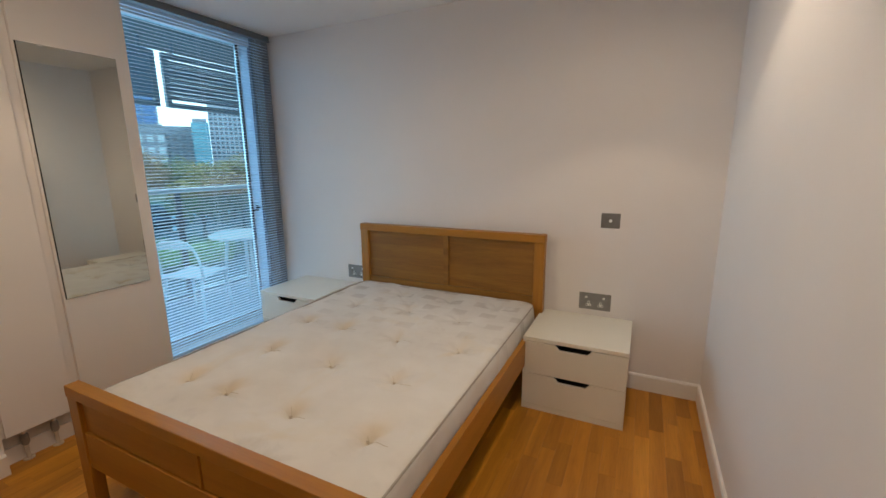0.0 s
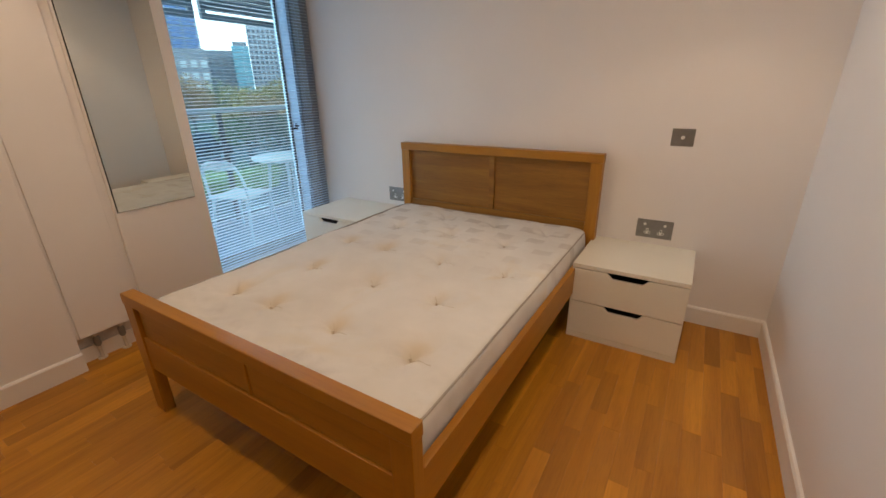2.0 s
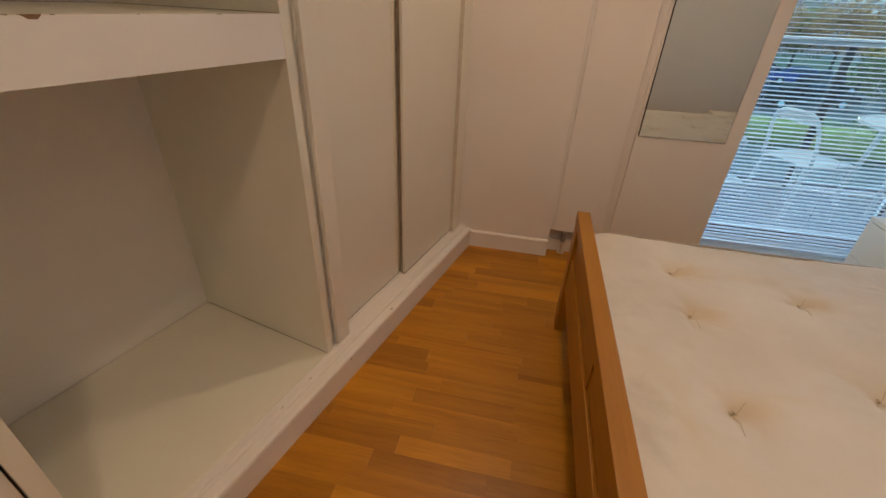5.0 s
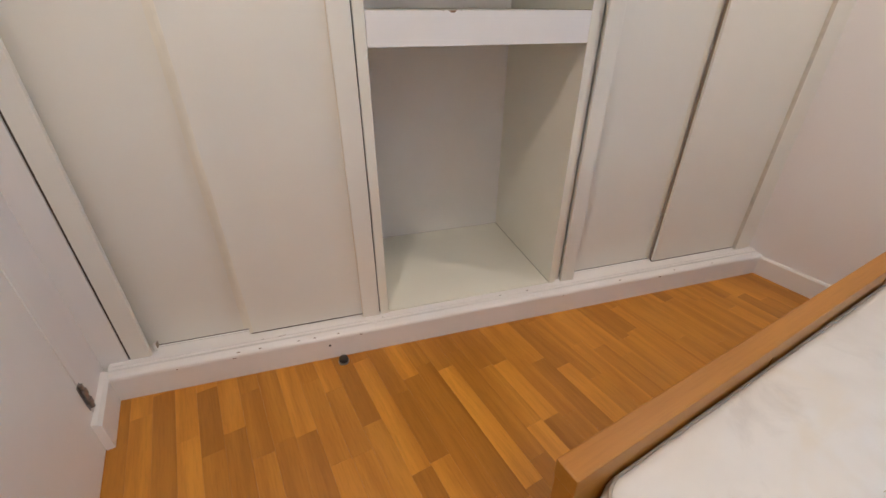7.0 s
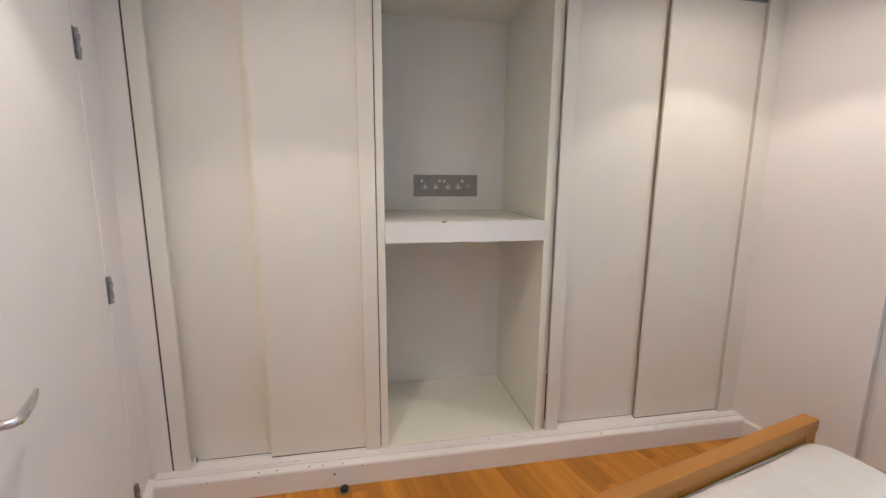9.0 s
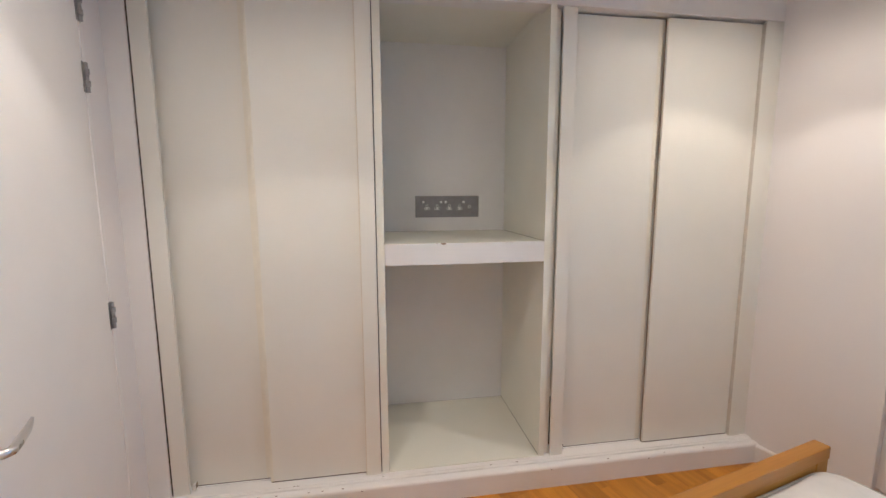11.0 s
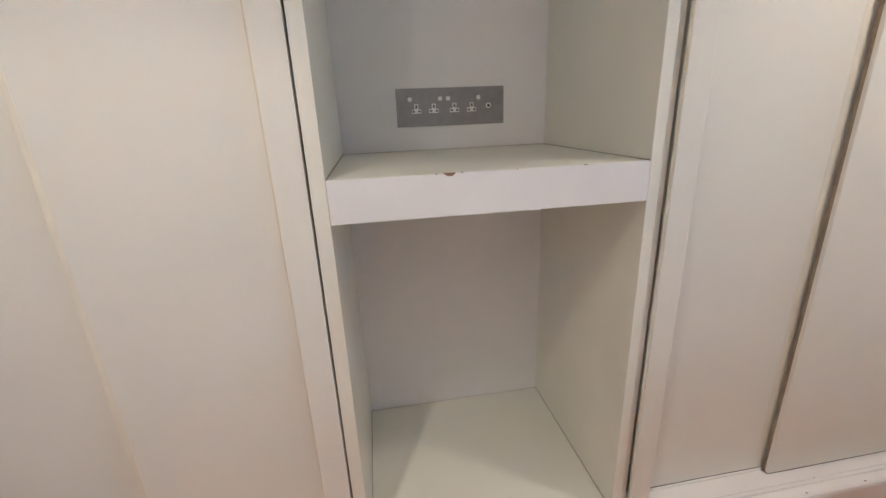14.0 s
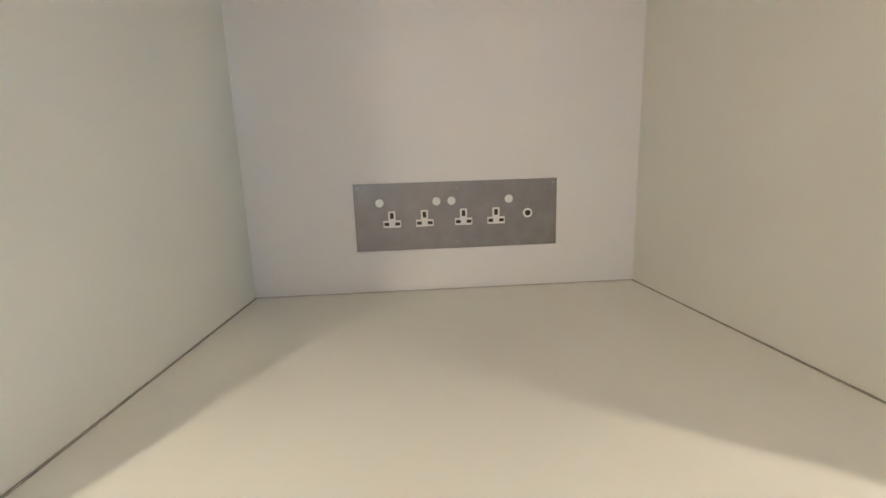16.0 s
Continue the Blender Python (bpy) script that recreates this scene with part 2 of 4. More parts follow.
# in RUN: x goes along the wardrobe towards the window wall, y goes back into it


structure("floor", box((-3.0, -1.6, -0.12), (0.75, 3.2, -0.006)), UNDER, "warm honey oak strip floor", "floor")
structure("ceiling", box((-3.2, -1.6, CEIL), (0.75, 3.2, CEIL + 0.15)), CEILING, "plain white painted ceiling", "ceiling")
structure("wall_north", box((-3.0, NORTH, 0), (EAST + 0.12, NORTH + 0.12, CEIL)), WALL, "plain off-white painted wall behind the bed")
DOOR0, DOOR1, DOORH = -0.165, 0.700, 2.20
bm = box((EAST, DOOR1 + 0.034, 0), (EAST + 0.12, NORTH, CEIL))
box((EAST, -1.6, 0), (EAST + 0.12, DOOR0 - 0.034, CEIL), bm=bm)
box((EAST, DOOR0 - 0.034, DOORH + 0.034), (EAST + 0.12, DOOR1 + 0.034, CEIL), bm=bm)
structure("wall_east", bm, WALL, "plain off-white painted wall with a flush door")
bm = box((-3.2, -1.72, 0), (0.75, -1.6, CEIL))
structure("wall_south", bm, WALL, "plain wall closing the back of the wardrobe")
# window wall: a plain length, a service boxing and a pier that carries the mirror
bm = box((WEST - 0.4, -1.6, 0), (WEST + 0.022, 0.846, CEIL), 0.003)
structure("wall_west", bm, WALL, "plain off-white wall beside the wardrobe")
bm = box((WEST - 0.055, 0.866, 0.158), (WEST - 0.003, 1.134, CEIL), 0.003)
structure("wall_west_boxing", bm, WALL, "painted service boxing open at the foot")
bm = box((WEST - 0.055, 0.846, 0.158), (WEST - 0.015, 0.866, CEIL))
box((WEST - 0.055, 1.134, 0.158), (WEST - 0.026, 1.176, CEIL), bm=bm)
structure("wall_west_groove", bm, WALL, "shallow shadow gaps beside the service boxing")
structure("wall_west_back", box((WEST - 0.4, 0.847, 0), (WEST - 0.062, 1.175, CEIL)), VOID, "bare plaster behind the service boxing")
structure("baseboard_boxing", box((WEST - 0.0615, 0.8475, 0), (WEST - 0.048, 1.1755, 0.082), 0.002), TRIM, "low white board behind the pipes", "skirting board")
bm = box((WEST - 0.45, 1.176, 0), (WEST - 0.004, 1.652, CEIL), 0.004)
structure("wall_west_pier", bm, WALL, "painted pier between the boxing and the window")

# skirting boards
SK = [(0, 0), (0.016, 0), (0.016, 0.094), (0.010, 0.103), (0, 0.103)]


def skirting(name, a, b, inward):
    """A skirting board along the foot of a wall from a to b."""
    a, b, n = Vector(a), Vector(b), Vector(inward)
    bm = bmesh.new()
    ends = [[bm.verts.new((*(p + n * s[0]), s[1])) for s in SK] for p in (a, b)]
    bm.faces.new(ends[0])
    bm.faces.new(ends[1])
    for i in range(len(SK)):
        j = (i + 1) % len(SK)
        bm.faces.new((ends[0][i], ends[0][j], ends[1][j], ends[1][i]))
    bmesh.ops.recalc_face_normals(bm, faces=bm.faces[:])
    structure(name, bm, TRIM, "white painted skirting board", "skirting board")


skirting("baseboard_north", (-2.75, NORTH), (EAST, NORTH), (0, -1))
skirting("baseboard_east", (EAST, DOOR1 + 0.036), (EAST, NORTH - 0.017), (-1, 0))
skirting("baseboard_west", (WEST + 0.022, 0.33), (WEST + 0.022, 0.8455), (1, 0))
bm = prism([(EAST - 0.024, 0), (EAST, 0), (EAST, 0.124), (EAST - 0.014, 0.120), (EAST - 0.024, 0.108)], -0.36, -0.105, "y")
structure("baseboard_corner", bm, TRIM, "short white skirting block between plinth and door", "skirting board")

# flush door with its frame
bm = box((EAST - 0.002, DOOR0 - 0.032, 0), (EAST + 0.11, DOOR0 - 0.0012, DOORH + 0.032), 0.002)
box((EAST - 0.002, DOOR1 + 0.003, 0), (EAST + 0.11, DOOR1 + 0.032, DOORH + 0.032), 0.002, bm)
box((EAST - 0.002, DOOR0 - 0.0012, DOORH + 0.003), (EAST + 0.11, DOOR1 + 0.003, DOORH + 0.032), 0.002, bm)
frame_1 = structure("door_frame_1", bm, TRIM, "white painted door frame flush with the wall", "door frame")
door_1 = structure("door_1", box((EAST, DOOR0, 0.006), (EAST + 0.044, DOOR1, DOORH), 0.002), TRIM, "closed flush white door with a lever handle", "door")


def hinge(z):
    bm = bmesh.new()
    for i in range(5):
        disc(EAST - 0.008, DOOR0 - 0.0015, z - 0.05 + i * 0.02 + 0.001, z - 0.05 + (i + 1) * 0.02 - 0.001, 0.0095 if i % 2 else 0.0065, 14, bm)
    box((EAST - 0.003, DOOR0 - 0.016, z - 0.05), (EAST - 0.001, DOOR0 + 0.014, z + 0.05), bm=bm)
    part("hinge", bm, HINGE, door_1, "steel butt hinge", True)


for z in (0.195, 1.035, 1.87, 2.10):
    hinge(z)
bm = disc(0.632, 0.965, EAST - 0.010, EAST - 0.0005, 0.026, 28, axis="x")
part("rose", bm, CHROME, door_1, "round chrome rose", True)
path = [(EAST - 0.008, 0.632, 0.965), (EAST - 0.030, 0.632, 0.965), (EAST - 0.046, 0.629, 0.964), (EAST - 0.054, 0.617, 0.963), (EAST - 0.055, 0.590, 0.970),
        (EAST - 0.053, 0.562, 0.973), (EAST - 0.048, 0.535, 0.975), (EAST - 0.042, 0.508, 0.977)]
part("door_handle", tube(path, [0.010, 0.010, 0.010, 0.010, 0.0095, 0.009, 0.007, 0.004], 12), CHROME, door_1, "curved chrome lever handle", True)


# ---- sliding-door wardrobe across the room ----
PLH, TOP, NWR = 0.125, 2.31, 0.806


def run_box(name, lo, hi, material, label, category, bevel=0.002):
    ob = structure(name, box(lo, hi, bevel), material, label, category)
    ob.matrix_world = RUN
    return ob


# plinth with a stepped ledge and a rounded nose
pts = [(-0.071, 0.0), (-0.071, 0.098), (-0.068, 0.107), (-0.060, 0.112), (-0.040, 0.1135), (-0.038, 0.1100), (-0.034, 0.1100), (-0.032, 0.119), (-0.024, 0.1205), (-0.022, PLH), (0.09, PLH), (0.09, 0.0)]
bm = prism(pts, -1.02, 2.06, "x")
plinth = structure("trim_plinth", bm, TRIM, "white painted wardrobe plinth with a chipped ledge", "plinth")
plinth.matrix_world = RUN
rnd = random.Random(3)
for k in range(22):
    a = rnd.choice((rnd.uniform(-0.85, 0.0), rnd.uniform(-0.85, 1.9)))
    w = rnd.uniform(0.003, 0.013)
    row = rnd.random()
    lo, hi = ((a, -0.0716, 0.0968 - rnd.uniform(0, 0.002)), (a + w, -0.0695, 0.0985)) if row < 0.4 else ((a, -0.0225, 0.1195), (a + w, -0.0214, 0.1252)) if row < 0.75 else ((a, -0.0605, 0.1110), (a + w, -0.0565, 0.1126))
    part("paint_chip", box(lo, hi), CHIP, plinth)
part("screw_hole", disc(-0.245, 0.068, -0.0716, -0.0700, 0.005, 12, axis="y"), RUBBER, plinth)
header = run_box("trim_header", (-1.10, 0.0, TOP + 0.004), (2.10, 0.10, CEIL - 0.002), TRIM, "white painted wardrobe header", "trim")
infill = run_box("trim_infill", (-1.20, -0.0045, 0), (-0.960, 0.07, CEIL), TRIM, "white scribing strip beside the wardrobe", "trim")


def wardrobe(s0, s1, split, label, edge, near, wide, gap_line, pw):
    """A pair of sliding doors between two posts; the second door runs in front."""
    w = thing("wardrobe", label, "wardrobe", RUN, "built-in wardrobes")
    for a in (s0, s1 - pw):
        part("post", box((a, -0.004, PLH), (a + pw, 0.0125, TOP), 0.0025), CREAM, w)
    back = part("sliding_door", box((s0 + 0.030, 0.050, PLH + 0.006), (split + 0.03, 0.072, TOP - 0.006), 0.002), CREAM, w)
    front = part("sliding_door", box((split, 0.018, PLH + 0.006), (s1 - 0.030, 0.040, TOP - 0.008), 0.003), CREAM, w)
    # edge colour carries yellowing on one wardrobe, painted gap shade on the other
    part("edge_strip", box((split - 0.0008, near, PLH + 0.007), (split + wide, 0.0405, TOP - 0.009), 0.0008), edge, front, "door edge strip coloured for yellowing or gap shade")
    part("stain", box((split - 0.026, 0.0494, PLH + 0.010), (split - 0.001, 0.0499, TOP - 0.010)), STAIN, back, "yellowed band on the paint")
    # thin strip: yellowing on one wardrobe, painted soft shade on the other
    part("gap_line", box((s1 - pw - 0.003, -0.001, PLH + 0.004), (s1 - pw - 0.0002, 0.0175, TOP - 0.009)), gap_line, front)
    # dark strips stand in for shade and grime under both doors
    part("gap_line", box((split + 0.002, 0.021, PLH + 0.0005), (s1 - pw - 0.001, 0.039, PLH + 0.0055)), SEAM, front, "gap shade and grime at the foot")
    part("gap_line", box((s0 + pw, 0.0525, PLH + 0.0005), (split, 0.070, PLH + 0.0055)), SEAM, back, "gap shade and grime at the foot")
    part("floor_track", box((s0 + pw, 0.041, PLH), (s1 - pw, 0.049, PLH + 0.004)), TRIM, w)
    part("floor_guide", box((s0 + pw + 0.004, 0.020, PLH), (s0 + pw + 0.016, 0.038, PLH + 0.030), 0.002), TRIM, w)
    part("paint_chip", box((s0 + pw + 0.0162, 0.022, PLH + 0.012), (s0 + pw + 0.0185, 0.040, PLH + 0.034)), CHIP_AND_SHADE, back)
    part("back_panel", box((s0, 0.60, PLH), (s1, 0.62, TOP)), BOARD, w)
    part("side_panel", box((s0 + 0.002, 0.08, PLH), (s0 + 0.02, 0.60, TOP)), BOARD, w)
    part("side_panel", box((s1 - 0.02, 0.08, PLH), (s1 - 0.002, 0.60, TOP)), BOARD, w)
    return w


wardrobe(-0.952, -0.027, -0.540, "built-in cream wardrobe with two closed sliding doors near the room door", STAIN, 0.0174, 0.012, TAN, 0.068)
wardrobe(0.838, 1.962, 1.378, "built-in cream wardrobe with two closed sliding doors beside the window wall", CHIP_AND_SHADE, 0.030, 0.002, POST_SHADE, 0.066)
run_box("trim_scribe", (NWR + 0.0005, 0.022, PLH), (0.8375, 0.05, TOP), CREAM, "narrow cream strip between the alcove and the wardrobe", "trim", 0.001)

run_box("trim_end", (1.9655, 0.002, PLH), (2.03, 0.05, TOP + 0.003), CREAM, "narrow cream strip at the window wall", "trim", 0.001)
NL, NW, ND = 0.012, 0.776, 0.650
# flat dark strips put where the gaps lie in shade
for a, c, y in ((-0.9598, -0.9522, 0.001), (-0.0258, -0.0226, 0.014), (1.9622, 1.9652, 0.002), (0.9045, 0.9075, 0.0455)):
    run_box("trim_gap", (a, y, PLH), (c, y + 0.004, TOP), SEAM, "dark strip painted as gap shade beside the wardrobe post", "trim", 0)
niche = thing("shelf_unit", "open white alcove unit with one thick shelf", "shelf unit", RUN)
part("side_panel", box((-0.0222, 0, PLH), (NL, ND + 0.02, CEIL - 0.004), 0.0015), BOARD, niche)
part("side_panel", box((NW, 0, PLH), (NW + 0.030, ND + 0.02, CEIL - 0.004), 0.0015), BOARD, niche)
part("back_panel", box((NL, ND, PLH), (NW, ND + 0.018, CEIL - 0.004)), BACKING, niche)
part("base_panel", box((NL + 0.0005, 0.004, PLH), (NW - 0.0005, ND - 0.002, PLH + 0.006), 0.001), BOARD, niche)
part("top_panel", box((NL + 0.0005, 0.05, TOP + 0.03), (NW - 0.0005, ND - 0.002, TOP + 0.05)), BOARD, niche)
shelf = part("shelf", box((NL + 0.001, 0.004, 1.148), (NW - 0.001, ND - 0.001, 1.246), 0.0012), BOARD, niche)
part("lipping", box((NL + 0.001, -0.001, 1.1475), (NW - 0.001, 0.0035, 1.2455), 0.001), SHELF_FRONT, shelf, "bright white front lipping")
pts = [(0.268, 1.2462), (0.296, 1.2462), (0.294, 1.2440), (0.289, 1.2398), (0.278, 1.2398), (0.272, 1.2435)]
part("chip", prism(pts, -0.0016, 0.006, "y"), CHIP, shelf, "brown chip in the front edge")
for a, b in ((0.250, 0.255), (0.309, 0.313), (0.44, 0.4415), (0.604, 0.612)):
    part("chip", box((a, -0.0014, 1.2450), (b, 0.004, 1.2462)), CHIP, shelf)
for a, b in (((NL, 0.0), (NL + 0.0022, ND)), ((NW - 0.0022, 0.0), (NW, ND)), ((NL, ND - 0.0022), (NW, ND))):
    part("sealant", box((a[0], a[1] + 0.006, 1.246), (b[0], b[1], 1.2478)), CAULK, shelf)
    part("sealant", box((a[0], a[1] + 0.006, PLH + 0.006), (b[0], b[1], PLH + 0.0078)), CAULK, niche)


# ---- wiring plates ----


def uk_socket(parent, x, z):
    """White insert with three pin slots, facing -y."""
    ins = [(x - 0.017, z - 0.012), (x + 0.017, z - 0.012), (x + 0.017, z + 0.002), (x + 0.007, z + 0.002), (x + 0.007, z + 0.020), (x - 0.007, z + 0.020), (x - 0.007, z + 0.002), (x - 0.017, z + 0.002)]
    s = part("socket_insert", prism(ins, -0.0032, -0.001, "y"), WHITE_PLASTIC, parent, "white socket insert")
    for a, b, w, h in ((x, z + 0.011, 0.0034, 0.0056), (x - 0.0105, z - 0.005, 0.0046, 0.0030), (x + 0.0105, z - 0.005, 0.0046, 0.0030)):
        part("pin_slot", box((a - w, -0.0036, b - h), (a + w, -0.0030, b + h)), RUBBER, s)


def rocker(parent, x, z):
    s = part("switch_ring", disc(x, z, -0.003, -0.001, 0.0105, 20, axis="y"), STEEL, parent)
    part("switch_button", disc(x, z, -0.0055, -0.003, 0.008, 20, axis="y"), WHITE_PLASTIC, s, "white round switch", True)


def plate(name, label, category, m, w, h):
    p = thing(name, label, category, m)
    part("faceplate", box((-w / 2, -0.0012, -h / 2), (w / 2, 0.0022, h / 2), 0.0005), STEEL, p)
    for sx in (-1, 1):
        for sz in (-1, 1):
            part("screw", disc(sx * (w / 2 - 0.008), sz * (h / 2 - 0.008), -0.0020, -0.0011, 0.0028, 12, axis="y"), HINGE, p)
    return p


# facing: local -y points into the room; in the run the panel looks along local -y already
big = plate("socket_panel", "long brushed steel panel with four sockets and an aerial outlet", "socket", RUN @ Matrix.Translation((0.4135, ND - 0.0024, 1.396)), 0.395, 0.130)
for x in (-0.1265, -0.0635, 0.0125, 0.0765):
    uk_socket(big, x, -0.008)
for x in (-0.1485, -0.0395, -0.0105, 0.1015):
    rocker(big, x, 0.028)
s = part("aerial_ring", disc(0.1395, -0.001, -0.0028, -0.001, 0.0095, 20, axis="y"), WHITE_PLASTIC, big, "white aerial outlet")
part("aerial_hole", disc(0.1395, -0.001, -0.0034, -0.0026, 0.0055, 16, axis="y"), RUBBER, s)
for x, z in ((0.0, 0.052), (0.0, -0.052)):
    part("screw", disc(x, z, -0.0020, -0.0011, 0.0028, 12, axis="y"), HINGE, big)


def double_socket(x, z):
    p = plate("double_socket", "brushed steel double wall socket above a bedside cabinet", "socket", pose(x, NORTH - 0.0024, z), 0.190, 0.108)
    tagged(p, group="bedside sockets")
    for sx in (-0.036, 0.036):
        uk_socket(p, sx, -0.020)
    for sx in (-0.052, 0.052):
        rocker(p, sx, 0.026)
    return p


double_socket(-0.153, 0.535)
double_socket(-2.003, 0.535)


def light_switch(name, label, m):
    p = plate(name, label, "light switch", m, 0.108, 0.090)
    k = part("dimmer_ring", disc(0, 0, -0.004, -0.001, 0.013, 24, axis="y"), STEEL, p)
    part("dimmer_button", disc(0, 0, -0.009, -0.004, 0.0095, 24, axis="y"), WHITE_PLASTIC, k, "white round button", True)


light_switch("light_switch", "square dark steel light switch above the bedside", pose(-0.094, NORTH - 0.0024, 1.055))
light_switch("light_switch", "square dark steel light switch beside the door", pose(EAST - 0.0024, 0.975, 1.055, 0, 0, -90))

# ---- door stop on the floor ----
stop = thing("door_stop", "small black rubber stop against the plinth", "door stop", RUN @ Matrix.Translation((-0.20, -0.105, 0)))
part("base", disc(0, 0, 0.0, 0.006, 0.022, 20), HINGE, stop, "", True)
part("buffer", tube([(0, 0, 0.006), (0, 0, 0.014), (0, 0, 0.022), (0, 0, 0.026)], [0.018, 0.019, 0.017, 0.010], 18), RUBBER, stop, "", True)

# ---- bed ----
BX0, BX1, FY0, FY1, HY0, HY1 = -1.892, -0.460, 0.889, 0.934, 2.79, 2.85
bed = thing("bed", "orange oak double bed frame with panelled head and foot", "bed", pose((BX0 + BX1) / 2, 0, 0))
CX = (BX0 + BX1) / 2


def bx(x0, y0, z0, x1, y1, z1, bevel=0.002):
    return box((x0 - CX, y0, z0), (x1 - CX, y1, z1), bevel)


MID = -1.133
foot = part("footboard", bx(BX0, FY0 - 0.003, 0.528, BX1, FY1 + 0.003, 0.575, 0.004), OAK, bed)
for x in (BX0 + 0.002, BX1 - 0.072):
    part("leg", bx(x, FY0, 0.0, x + 0.070, FY1, 0.527, 0.003), OAK_Z, bed)
part("lower_board", bx(BX0 + 0.073, FY0 + 0.006, 0.232, BX1 - 0.073, FY1 - 0.002, 0.386, 0.003), OAK, foot)
part("stile", bx(MID - 0.009, FY0 + 0.010, 0.387, MID + 0.009, FY1 - 0.003, 0.527), OAK_Z, foot)
for a, b in ((BX0 + 0.073, MID - 0.0105), (MID + 0.0105, BX1 - 0.073)):
    part("panel", bx(a, FY0 + 0.016, 0.387, b, FY1 - 0.002, 0.527, 0.001), OAK, foot)
head = part("headboard", bx(BX0 + 0.008, HY0 - 0.004, 0.906, BX1, HY1, 0.956, 0.004), OAK, bed)
for x in (BX0 + 0.010, BX1 - 0.068):
    part("leg", bx(x, HY0, 0.0, x + 0.066, HY1 - 0.004, 0.905, 0.003), OAK_Z, bed)
part("stile", bx(MID - 0.042, HY0 + 0.008, 0.545, MID - 0.004, HY1 - 0.012, 0.905), OAK_PANEL, head)
part("lower_board", bx(BX0 + 0.077, HY0 + 0.008, 0.30, BX1 - 0.069, HY1 - 0.012, 0.545), OAK_PANEL, head)
for a, b in ((BX0 + 0.077, MID - 0.043), (MID - 0.003, BX1 - 0.069)):
    part("panel", bx(a, HY0 + 0.020, 0.546, b, HY1 - 0.014, 0.905, 0.001), OAK_PANEL, head)
for x in (BX0 + 0.004, BX1 - 0.030):
    part("side_rail", bx(x, FY1 + 0.001, 0.262, x + 0.026, HY0 - 0.001, 0.412, 0.003), OAK_Y, bed)
for i in range(12):
    y = 1.02 + i * 0.155
    part("slat", bx(BX0 + 0.031, y, 0.268, BX1 - 0.031, y + 0.07, 0.286), OAK, bed)

# ---- mattress ----
TUFTS = [(-0.70, 1.214), (-1.052, 1.212), (-1.412, 1.213), (-1.652, 1.211), (-0.832, 1.583), (-1.188, 1.596), (-1.55, 1.573),
         (-0.69, 1.957), (-1.042, 1.948), (-1.404, 1.955), (-1.661, 1.951), (-0.848, 2.329), (-1.201, 2.345), (-1.578, 2.315), (-0.70, 2.62), (-1.05, 2.63), (-1.41, 2.62)]


